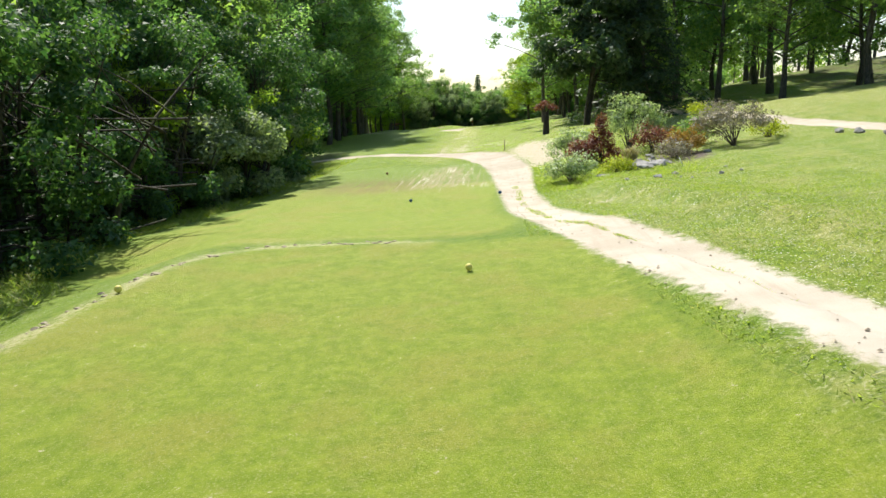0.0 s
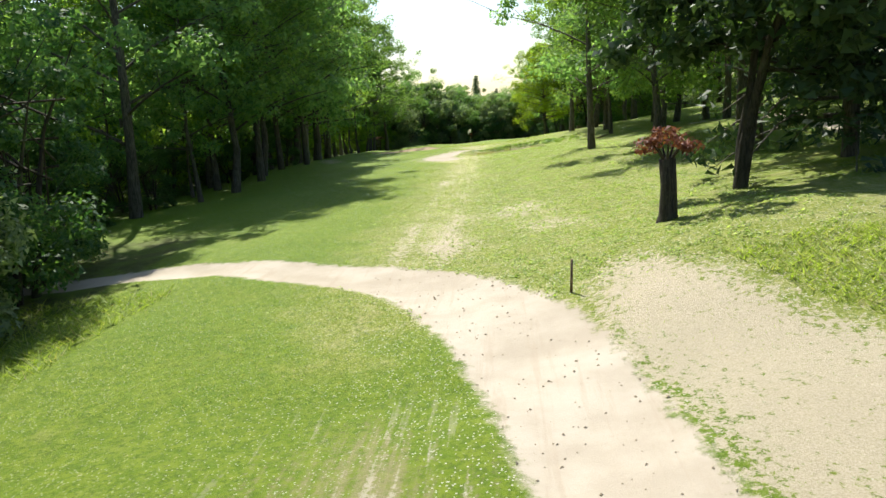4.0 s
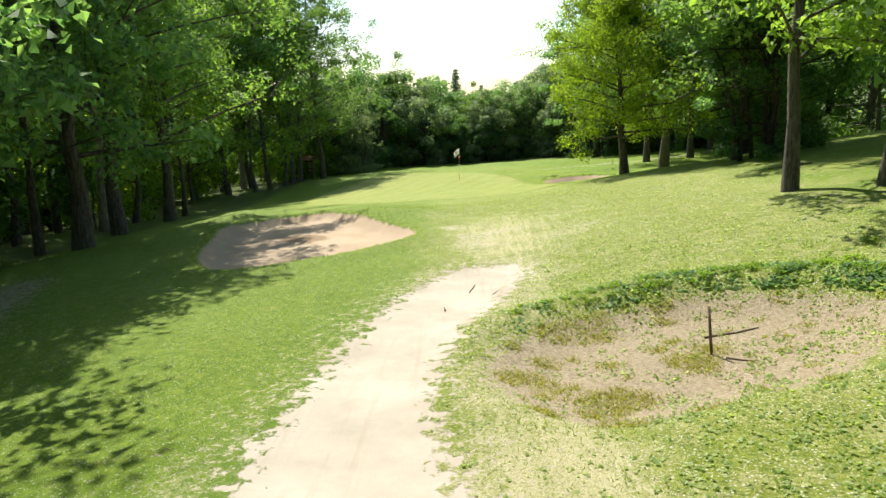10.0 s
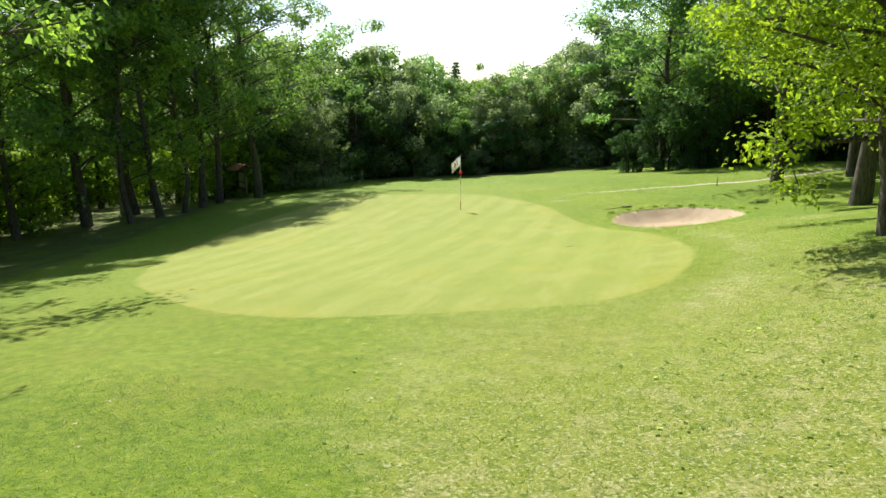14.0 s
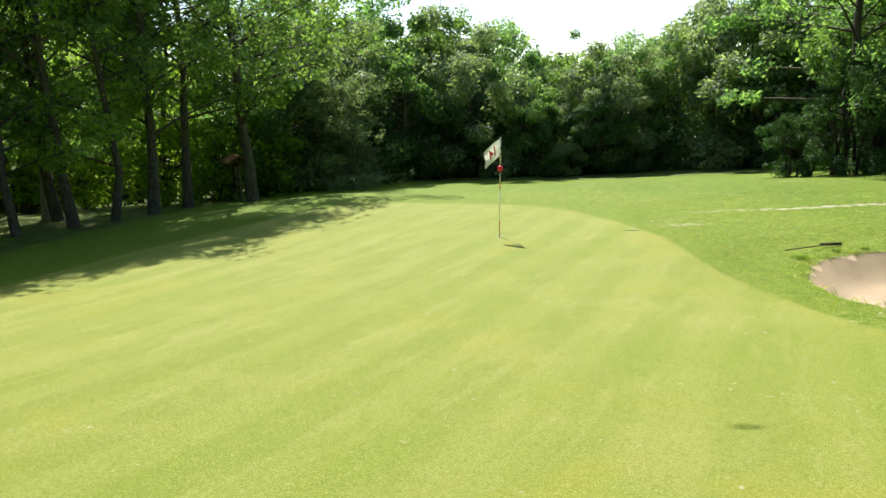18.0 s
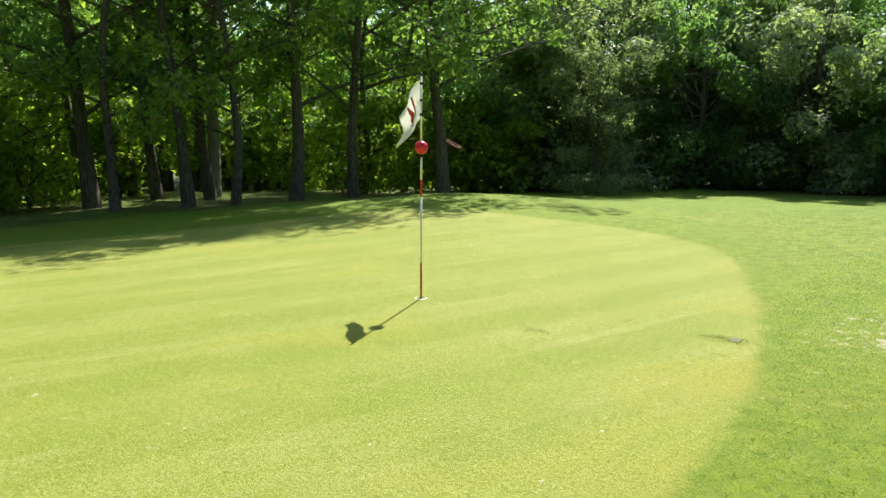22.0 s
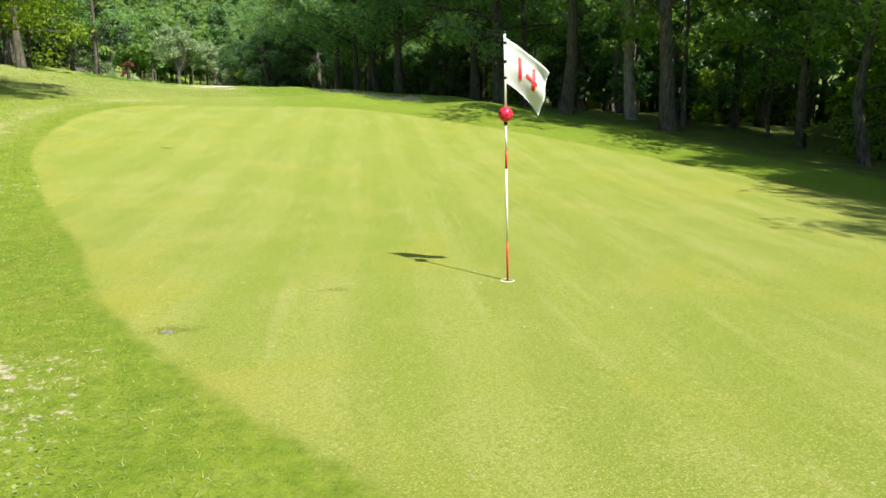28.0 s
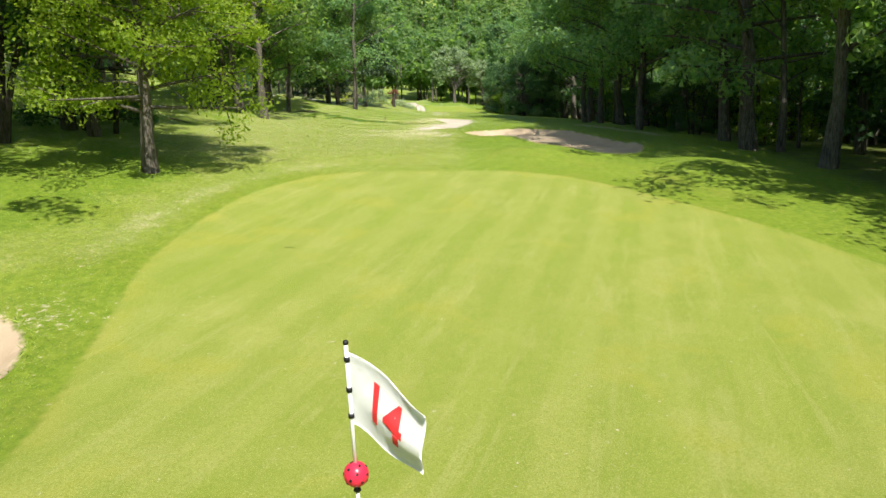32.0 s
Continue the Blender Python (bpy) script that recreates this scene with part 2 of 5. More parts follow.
    # rusty worn turf, dark mulch in the garden bed
    rusted = math_("MULTIPLY", at("rust"), band(math_("ADD", lines, math_("MULTIPLY", math_("SUBTRACT", tuft, 0.5), 0.5)), 0.28, 0.5))
    col = mix(math_("MULTIPLY", rusted, 0.65), col, mix(band(tuft, 0.4, 0.6), (0.15, 0.105, 0.035), (0.25, 0.19, 0.075)))
    bark_ = mix(band(tuft, 0.4, 0.6), (0.06, 0.048, 0.04), (0.2, 0.165, 0.135))
    col = mix(band(math_("ADD", at("mulch"), math_("MULTIPLY", math_("SUBTRACT", clump, 0.5), 0.8)), 0.3, 0.5), col, bark_)
    # long scrapes on the forward tee
    scores = noise_(8, 3, 0.55, drag.outputs[0], 0.3)
    tan = math_("ADD", at("scraped"), math_("ADD", math_("MULTIPLY", math_("SUBTRACT", lines, 0.5), 1.6), math_("MULTIPLY", math_("SUBTRACT", tuft, 0.5), 1.4)))
    col = mix(math_("MULTIPLY", band(tan, 0.5, 1.05), 0.75), col, mix(band(fine, 0.3, 0.7), (0.27, 0.235, 0.11), (0.4, 0.35, 0.2)))
    white_ = math_("ADD", scores, math_("MULTIPLY", math_("SUBTRACT", tuft, 0.5), 0.45))
    col = mix(math_("MULTIPLY", math_("MULTIPLY", band(white_, 0.59, 0.68), at("scraped")), 0.7), col, (0.6, 0.53, 0.42))
    # leaf litter under the trees
    floor = mix(band(mid, 0.35, 0.65), (0.06, 0.07, 0.02), (0.11, 0.115, 0.04))
    floor = mix(math_("MULTIPLY", band(broad, 0.45, 0.6), 0.7), floor, (0.13, 0.19, 0.025))
    col = mix(math_("MULTIPLY", band(math_("ADD", at("litter"), math_("SUBTRACT", broad, 0.5)), 0.3, 0.7), 0.85), col, floor)
    # paths and loose sand
    sd = math_("ADD", at("sand"), math_("MULTIPLY", math_("MULTIPLY", math_("SUBTRACT", mid, 0.5), 0.9), at("ragged")))
    sd = math_("ADD", sd, math_("MULTIPLY", math_("SUBTRACT", fine, 0.5), 0.2))
    pale = mix(band(broad, 0.3, 0.7), (0.40, 0.348, 0.27), (0.5, 0.445, 0.36))
    pale = mix(math_("MULTIPLY", band(lines, 0.52, 0.7), 0.3), pale, (0.35, 0.275, 0.195))
    pale = mix(math_("MULTIPLY", band(fine, 0.55, 0.75), 0.35), pale, (0.34, 0.27, 0.18))
    sandy = band(sd, -0.08, 0.1)
    col = mix(sandy, col, pale)
    # bunkers
    bd = math_("ADD", at("bunk"), math_("MULTIPLY", math_("SUBTRACT", mid, 0.5), 0.25))
    rake = mix(band(broad, 0.3, 0.7), (0.385, 0.293, 0.195), (0.45, 0.355, 0.245))
    rake = mix(math_("MULTIPLY", band(tuft, 0.55, 0.75), 0.3), rake, (0.34, 0.27, 0.19))
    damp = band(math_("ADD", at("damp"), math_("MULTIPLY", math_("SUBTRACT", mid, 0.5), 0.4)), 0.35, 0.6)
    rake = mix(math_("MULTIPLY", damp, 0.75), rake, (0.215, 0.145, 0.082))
    pit = band(bd, -0.06, 0.06)
    col = mix(pit, col, rake)
    shade = math_("ADD", math_("MULTIPLY", blade, 0.5), math_("MULTIPLY", fine, 0.9))
    grassy = math_("SUBTRACT", 1.0, math_("MAXIMUM", sandy, pit))
    grassy = math_("MULTIPLY", grassy, math_("SUBTRACT", 1.0, math_("MULTIPLY", band(gd, -0.05, 0.1), 0.45)))
    lift = math_("ADD", math_("MULTIPLY", shade, math_("ADD", math_("MULTIPLY", grassy, 0.55), 0.1)), math_("MULTIPLY", mid, 0.14))
    b = finish(node, socket, col, 0.62, 0, lift, 0.7, 0.06)
    b.inputs["Specular IOR Level"].default_value = 0.14
    gloss_off = math_("ADD", 0.7, math_("MULTIPLY", math_("MAXIMUM", sandy, pit), 0.3))
    socket(gloss_off, b.inputs["Roughness"])
    socket(math_("MULTIPLY", math_("SUBTRACT", 1.0, at("litter")), 0.1), b.inputs["Sheen Weight"])
    b.inputs["Sheen Roughness"].default_value = 0.45
    socket(col, b.inputs["Sheen Tint"])
    return m


TURF = ground_material()
BARK = bark_material("bark", (0.05, 0.043, 0.034), (0.16, 0.14, 0.115))
DARK_BARK = bark_material("dark_bark", (0.025, 0.022, 0.016), (0.07, 0.06, 0.045))
PALE_BARK = bark_material("pale_bark", (0.16, 0.135, 0.11), (0.42, 0.37, 0.32))
LEAF = leaf_material("leaf", (0.115, 0.205, 0.072), (0.25, 0.35, 0.115), 0.6)
# brighter, yellower copy of leaf, with sunlight put into its colour
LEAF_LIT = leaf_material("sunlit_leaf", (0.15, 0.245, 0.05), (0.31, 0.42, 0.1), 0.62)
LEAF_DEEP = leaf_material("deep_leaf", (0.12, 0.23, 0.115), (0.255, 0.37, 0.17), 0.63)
# dark green of the hedges, also stands in for shade in the woods
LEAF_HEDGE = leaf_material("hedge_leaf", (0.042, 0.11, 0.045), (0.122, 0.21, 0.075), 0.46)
LEAF_BRIGHT = leaf_material("bright_leaf", (0.19, 0.27, 0.03), (0.33, 0.4, 0.05), 0.62)
LEAF_GREY = leaf_material("grey_leaf", (0.17, 0.23, 0.14), (0.36, 0.42, 0.27), 0.5)
LEAF_WALL = leaf_material("wall_leaf", (0.115, 0.22, 0.095), (0.27, 0.38, 0.165), 0.6)
LEAF_FAR = leaf_material("far_leaf", (0.11, 0.185, 0.085), (0.24, 0.32, 0.15), 0.5)
NEEDLE = leaf_material("needle", (0.03, 0.065, 0.032), (0.075, 0.12, 0.055), 0.25)
LEAF_RED = leaf_material("red_leaf", (0.13, 0.04, 0.032), (0.3, 0.11, 0.075), 0.3)
LEAF_WHITE = leaf_material("white_edged_leaf", (0.16, 0.24, 0.09), (0.62, 0.66, 0.48), 0.35)
LEAF_YELLOW = leaf_material("yellow_leaf", (0.28, 0.34, 0.03), (0.5, 0.5, 0.06), 0.45)
LEAF_ORANGE = leaf_material("orange_leaf", (0.2, 0.13, 0.03), (0.42, 0.24, 0.05), 0.35)
LEAF_MAUVE = leaf_material("mauve_leaf", (0.2, 0.17, 0.15), (0.38, 0.34, 0.32), 0.3)
# bright green that puts sunlight into the undergrowth's colour
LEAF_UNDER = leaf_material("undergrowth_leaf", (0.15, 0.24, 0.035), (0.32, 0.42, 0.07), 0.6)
GRASS = leaf_material("grass_blade", (0.2, 0.28, 0.03), (0.42, 0.48, 0.13), 0.5, dry=0.1)

# ---- ground ----
def table(keys, v, soft):
    """A smooth run through a few heights."""
    a, b = keys[0][0], keys[-1][0]
    s = np.arange(a, b + 0.5, 0.5)
    z = np.interp(s, [k[0] for k in keys], [k[1] for k in keys])
    n = int(soft * 6) | 1
    w = np.exp(-0.5 * (np.linspace(-3, 3, n)) ** 2)
    z = np.convolve(np.pad(z, n // 2, mode="edge"), w / w.sum(), mode="valid")
    return np.interp(v, s, z)


CENTRE = ((-160, 4.5), (-115, 3.5), (-100, 3.45), (-94.6, 3.42), (-90.5, 2.88), (-84, 2.68), (-76, 2.56), (-66, 2.6), (-52, 2.42), (-42, 2.4),
          (-30, 2.12), (-22, 1.72), (-16, 1.2), (-10, 0.52), (-4, 0.1), (3, 0.0), (9, -0.15), (16, -0.7), (28, -1.2), (45, -1.7), (160, -2.0))
RIGHT = ((-160, 0.07), (-100, 0.08), (-90, 0.09), (-82, 0.11), (-72, 0.17), (-62, 0.13), (-52, 0.2), (-42, 0.12), (-30, 0.14), (-16, 0.14), (-6, 0.05),
         (6, 0.06), (20, 0.02), (160, 0.01))
LEFT = ((-160, 0.12), (-90, 0.13), (-74, 0.1), (-60, 0.08), (-40, 0.055), (-28, 0.07), (-12, 0.055), (8, 0.045), (30, 0.03), (160, 0.0))


def soft_step(v, a, b):
    s = np.clip((v - a) / (b - a), 0, 1)
    return s * s * (3 - 2 * s)


def height(x, y):
    """Height of the turf, before sand is dug out of it."""
    x, y = np.asarray(x, float), np.asarray(y, float)
    z = table(CENTRE, y, 3)
    px = 0.5 * (x - 2.5 + np.sqrt((x - 2.5) ** 2 + 3))
    nx = 0.5 * (-x - 2.5 + np.sqrt((x + 2.5) ** 2 + 3))
    z = z + table(RIGHT, y, 4) * (np.minimum(px, 14) + 0.9 * np.clip(px - 14, 0, 30) * soft_step(-y, -10, 25))
    z = z - table(LEFT, y, 4) * np.minimum(nx, 26)
    z = z + 0.5 * np.exp(-((x - 7.4) / 3.0) ** 2 - ((y + 71.8) / 3.2) ** 2)
    return z

# ---- plan of the hole ----
def ring(points, n=8):
    """A smooth closed line through a few corners."""
    p = np.array(points, float)
    out = []
    for i in range(len(p)):
        a, b, c, d = p[i - 1], p[i], p[(i + 1) % len(p)], p[(i + 2) % len(p)]
        for s in np.arange(n) / n:
            out.append(0.5 * (2 * b + (c - a) * s + (2 * a - 5 * b + 4 * c - d) * s * s + (3 * b - a - 3 * c + d) * s**3))
    return np.array(out)


def run(points, n=8):
    """A smooth open line through rows of x, y, half width."""
    p = np.array(points, float)
    p = np.vstack([2 * p[0] - p[1], p, 2 * p[-1] - p[-2]])
    out = []
    for i in range(1, len(p) - 2):
        a, b, c, d = p[i - 1 : i + 3]
        for s in np.arange(n) / n:
            out.append(0.5 * (2 * b + (c - a) * s + (2 * a - 5 * b + 4 * c - d) * s * s + (3 * b - a - 3 * c + d) * s**3))
    return np.array(out + [p[-2]])


def inside(x, y, line, far=3.0):
    """Signed distance to a closed line, positive inside."""
    out = np.full(x.shape, -far)
    lo, hi = line.min(0) - far, line.max(0) + far
    k = (x > lo[0]) & (x < hi[0]) & (y > lo[1]) & (y < hi[1])
    if not k.any():
        return out
    px, py = x[k], y[k]
    best, within = np.full(px.shape, 1e9), np.zeros(px.shape, bool)
    for (ax, ay), (bx, by) in zip(line, np.roll(line, -1, 0)):
        dx, dy = bx - ax, by - ay
        s = np.clip(((px - ax) * dx + (py - ay) * dy) / (dx * dx + dy * dy + 1e-12), 0, 1)
        best = np.minimum(best, np.hypot(px - ax - s * dx, py - ay - s * dy))
        if ay != by:
            within ^= ((ay > py) != (by > py)) & (px < dx * (py - ay) / dy + ax)
    out[k] = np.clip(np.where(within, best, -best), -far, far)
    return out


def along(x, y, line, far=3.0):
    """Half width minus distance to an open line."""
    out = np.full(x.shape, -far)
    lo, hi = line[:, :2].min(0) - far, line[:, :2].max(0) + far
    k = (x > lo[0]) & (x < hi[0]) & (y > lo[1]) & (y < hi[1])
    px, py = x[k], y[k]
    best = np.full(px.shape, -far)
    for (ax, ay, aw), (bx, by, bw) in zip(line[:-1], line[1:]):
        dx, dy = bx - ax, by - ay
        s = np.clip(((px - ax) * dx + (py - ay) * dy) / (dx * dx + dy * dy + 1e-12), 0, 1)
        best = np.maximum(best, aw + s * (bw - aw) - np.hypot(px - ax - s * dx, py - ay - s * dy))
    out[k] = best
    return out


PUTTING = ring(((0.6, 4.9), (2.2, 2.5), (3.25, -0.2), (3.8, -3.2), (4.6, -6.6), (5.1, -10), (4.6, -14.2), (2.9, -17.4), (0, -18), (-2.6, -17.7), (-4.9, -15.6),
                (-7.6, -11.2), (-8.7, -6), (-8.3, -0.5), (-6, 4.4), (-2.5, 5.7)))
BUNKER_A = ring(((-5.6, -31.2), (-6.7, -27.8), (-7.3, -24), (-6.1, -21.7), (-4.1, -22.5), (-2.5, -25.3), (-1.05, -27.8), (-0.7, -29.2), (-1.6, -30.7), (-3, -31.9), (-4.4, -32.4)))
BUNKER_B = ring(((5.0, -4.4), (5.35, -3.0), (6.0, -2.2), (7.2, -2.0), (8.4, -2.5), (9.1, -3.8), (8.9, -5.2), (7.7, -6.3), (6.4, -6.8), (5.4, -5.9)))
WASTE = ring(((0.8, -38.8), (1.7, -37.2), (3.1, -36.6), (4.5, -36.5), (6, -37.4), (6.3, -38.6), (4.8, -40.3), (3.4, -40.7), (2, -41), (1.1, -40.2)))
SAND = ring(((1.8, -33.3), (0.6, -33.3), (-0.4, -35), (-0.9, -37.3), (-1.2, -39.6), (-1.3, -42.7), (0, -44.5), (0.9, -44.2), (0.9, -42.9), (0.4, -40.8), (0.5, -38.1), (1.4, -35.4)))
PATH_A = run(((9.2, -112, 0.7), (7.0, -104.5, 0.68), (6.15, -100.6, 0.66), (5.35, -97, 0.64), (4.8, -94.3, 0.6), (4.35, -91, 0.52), (4.1, -86, 0.52), (4.02, -80.3, 0.74), (3.65, -77, 0.8),
              (2.85, -73.6, 0.95), (1.3, -70.9, 0.85), (-1.1, -69.4, 0.75), (-3.8, -68.4, 0.6), (-9, -68.3, 0.6)))
PATH_B = run(((13.5, -44, 0.5), (14, -58, 0.5), (13.7, -68, 0.5), (14.6, -76, 0.55), (16.3, -82, 0.6), (21, -96, 0.6)))
PATH_C = run(((3.9, 2.9, 0.04), (6.5, 2.5, 0.1), (9.5, 2.5, 0.14), (13.5, 2.9, 0.2), (22, 6, 0.3)))
TEE_A = ring(((-0.1, -95.9), (1.3, -95.6), (2.9, -95.8), (4.6, -96.2), (5.0, -100), (6, -110), (-1.5, -110), (-1.2, -103), (-1.0, -100.1), (-1.0, -98.7), (-0.8, -96.8)))
TEE_B = ring(((-3.4, -94.6), (1, -95.0), (3.7, -94.8), (3.5, -90), (3.5, -86), (3.4, -82.8), (-2.6, -82.8), (-3.2, -86)))
SCRAPES = ring(((0.3, -83.6), (1.7, -84.1), (3.3, -83.7), (3.2, -80.4), (2.6, -77.2), (1.2, -76.2), (0.3, -78.4)))
ERODED = ring(((4.1, -75.2), (4.5, -72.2), (5.4, -72.6), (6.4, -75.2), (7.4, -76.9), (6, -78.4), (4.9, -79.8), (4.6, -77)))

WORN_LOOP = run(((9.3, -9.0, 0.25), (7.6, -9.3, 0.35), (6.2, -10.4, 0.3), (6.0, -13.2, 0.3), (4.6, -17.6, 0.3), (2.0, -20.2, 0.2)))


def land(x, y):
    """Final height, with pits dug and banks thrown up, and the distances to each surface."""
    z = height(x, y)
    g, a, b = inside(x, y, PUTTING), inside(x, y, BUNKER_A), inside(x, y, BUNKER_B)
    w, s = inside(x, y, WASTE), inside(x, y, SAND)
    path = np.maximum.reduce([along(x, y, PATH_A), along(x, y, PATH_B), along(x, y, PATH_C), s])
    tee = np.maximum.reduce([inside(x, y, TEE_A), inside(x, y, TEE_B), np.minimum(0.0, 1.6 - np.hypot((x + 0.6) / 8.3, (y + 7) / 14.5) * 1.6)])
    rough = 0.035 * np.sin(x * 1.3 + 2 * np.sin(y * 0.7)) * np.sin(y * 1.1 + 1.5 * np.sin(x * 0.9)) + 0.07 * np.sin(x * 0.31 + 1) * np.sin(y * 0.23)
    z = z - 0.45 * soft_step(-x, 0.7, 2.9) * soft_step(-y, 91, 95)
    z = z + 0.03 * np.exp(-((inside(x, y, TEE_A) - 0.12) / 0.2) ** 2) * soft_step(-x, -3.5, -2.5)
    z = z + rough * soft_step(-np.maximum(g, tee), -0.3, 1.5)
    z = z - 0.21 * soft_step(a, -0.05, 0.3) + 0.08 * np.exp(-((a + 0.3) / 0.45) ** 2)
    z = z - 0.4 * soft_step(b, -0.05, 0.6) + 0.06 * np.exp(-((b + 0.3) / 0.4) ** 2) - 0.16 * soft_step(b, -2.2, 0)
    z = z - 0.3 * soft_step(w, -0.3, 1.0) + 0.12 * np.exp(-((w + 0.35) / 0.4) ** 2) * soft_step(y, -38.5, -37)
    z = z - 0.05 * soft_step(path, -0.1, 0.4)
    z = z + 0.3 * soft_step(-along(x, y, PATH_A + np.array((1.0, 0, 0))), 0.1, 0.6) * soft_step(x, 4.5, 6.0) * soft_step(-y, 84, 90) * soft_step(-x, -9, -6.5)
    # mounds by the left bunker and behind the green
    for mx, my, mh, mr in ((-9, -24.5, 0.3, 2.0), (-8.3, -19.3, 0.35, 1.8), (-1.7, -24.4, 0.24, 1.4), (-3.2, -21.4, 0.2, 1.5), (-6.5, 7.2, 0.35, 3.5), (7.2, 6.8, 0.25, 3.0), (2.5, 9.5, 0.3, 3.0)):
        z = z + mh * np.exp(-((x - mx) ** 2 + (y - my) ** 2) / mr**2)
    track = np.exp(-((x - 1.3 - 0.01 * (y + 60)) / 1.1) ** 2) * soft_step(y, -73, -68) * soft_step(-y, 22, 34)
    ruts = np.exp(-((x - 0.75 - 0.01 * (y + 60)) / 0.22) ** 2) + np.exp(-((x - 1.75 - 0.01 * (y + 60)) / 0.25) ** 2)
    bare = 0.46 * ruts * soft_step(y, -73, -70) * soft_step(-y, 44, 56) + 1.1 * soft_step(inside(x, y, ERODED), -0.9, 0.7) + 1.25 * soft_step(w, -0.1, 0.5)
    dry = (0.5 + 0.35 * np.exp(-((y + 49) / 4) ** 2)) * track  + 0.5 * soft_step(s, -2.8, 0) * soft_step(-y, 38, 43)
    dry = dry + 0.45 * np.exp(-((x - 4.3) ** 2 / 3 + (y + 65) ** 2 / 12)) + 0.5 * np.exp(-((x - 2.0) ** 2 / 9 + (y + 29) ** 2 / 16))
    dry = dry + 0.22 * np.exp(-((g + 0.9) / 0.5) ** 2) * soft_step(x, 1, 4) * soft_step(-y, 3, 7) + (0.55 * np.exp(-((inside(x, y, TEE_A) + 0.1) / 0.25) ** 2) + 0.3 * np.exp(-((inside(x, y, TEE_A) + 0.7) / 0.7) ** 2)) * soft_step(-x, -3.5, -2)
    bare = bare + 0.5 * soft_step(s, -1.4, 0) * (s < 0)
    bare = bare + 0.5 * np.exp(-((x - 4.6) ** 2 + (y + 66.8) ** 2) / 0.9) + 0.35 * np.exp(-((x - 3.6) ** 2 + (y + 62.5) ** 2) / 1.2)
    bare = bare + 0.5 * np.exp(-((x + 0.2) ** 2 / 0.5 + (y + 25.5) ** 2 / 0.4))
    bare = bare + 0.16 * np.exp(-((g + 0.9) / 0.3) ** 2) * soft_step(x, 1, 4) * soft_step(-y, 3, 7) + 0.45 * np.exp(-((x - 3.6) ** 2 + (y - 1.7) ** 2) / 0.2)
    bare = bare + 0.3 * np.exp(-((inside(x, y, TEE_A) + 0.08) / 0.16) ** 2) * soft_step(-x, -3.0, -1.5)
    bare = bare + 0.75 * np.exp(-((x - 5.7) ** 2 / 0.5 + (y + 90.4) ** 2 / 0.12)) + 0.5 * np.exp(-((x - 6.7) ** 2 / 0.3 + (y + 91.4) ** 2 / 0.3))
    for px_, py_, pr, pa in ((0.2, -28.1, 0.5, 1.0), (1.6, -29.0, 0.6, 0.6), (0.7, -29.7, 0.7, 0.65), (1.0, -31.2, 0.9, 0.6), (2.9, -30.5, 0.7, 0.6), (3.7, -29.6, 0.6, 0.5), (3.0, -27.5, 0.9, 0.4),
                             (3.5, -62.8, 0.7, 0.7), (3.6, -64.1, 0.7, 0.6), (2.5, -63.8, 0.7, 0.5), (3.9, -66.0, 0.8, 0.6), (2.6, -59.5, 0.6, 0.45), (1.0, -54.7, 0.7, 0.6), (1.7, -67.6, 1.1, 0.9), (1.2, -65.0, 1.0, 0.5)):
        bare = bare + 0.85 * pa * np.exp(-((x - px_) ** 2 + ((y - py_) * 0.8) ** 2) / pr**2)
    mulch = np.exp(-((x - 8.6) ** 2 / 3.2 + (y + 82.2) ** 2 / 3.4))
    shady = 0.8 * np.exp(-((x + 8.3 + 0.35 * (y + 35)) / 0.8) ** 2) * soft_step(y, -40, -37) * soft_step(-y, 29, 32)
    bare = bare + shady
    bare = bare + 0.65 * np.exp(-((x - 4.0) ** 2 / 0.5 + (y - 1.0) ** 2 / 0.06)) + 0.4 * np.exp(-((x - 6.2) ** 2 / 3 + (y + 6.6) ** 2 / 0.4))
    rusty = np.clip(1.4 * np.exp(-((x + 0.5) / 1.9) ** 2 - ((y + 82.6) / 1.9) ** 2), 0, 1)
    litter = soft_step(-x, 10.5, 14) * soft_step(y, -66, -60) + soft_step(-x, 4.5, 6) * soft_step(-y, 60, 66) + soft_step(x, 21, 25) + soft_step(y, 18, 23)
    bare = np.clip(bare, 0, 1.4)
    # worn buggy track round the end of the green
    loop = along(x, y, WORN_LOOP)
    dry = dry + 0.26 * soft_step(loop, -0.9, 0.2)
    bare = bare + 0.12 * soft_step(loop, -0.5, 0.2)
    lush = np.clip(soft_step(-x, -0.8, 1.6) + 0.5 * soft_step(-y, 72, 78) + soft_step(y, -19, -15) + soft_step(-y, 72, 78) * soft_step(-x, -5.4, -4.6) + 0.6 * soft_step(x, 7, 10) * soft_step(y, -70, -66), 0, 1) * (1 - 0.6 * soft_step(loop, -1.5, 0))
    # browner patch in the middle of each bunker
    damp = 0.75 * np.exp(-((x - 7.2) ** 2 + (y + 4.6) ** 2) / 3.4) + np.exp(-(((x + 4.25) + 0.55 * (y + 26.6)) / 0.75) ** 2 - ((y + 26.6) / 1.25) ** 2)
    clover = np.clip(soft_step(-y, 14, 20) * soft_step(-g, 0.5, 2) * (0.5 + soft_step(x, 0, 3)) * soft_step(-tee, 0, 1), 0, 1)
    ragged = 0.55 + 0.1 * soft_step(y, -5, 0) + 1.35 * soft_step(y, -66, -60) * soft_step(-y, 20, 28)
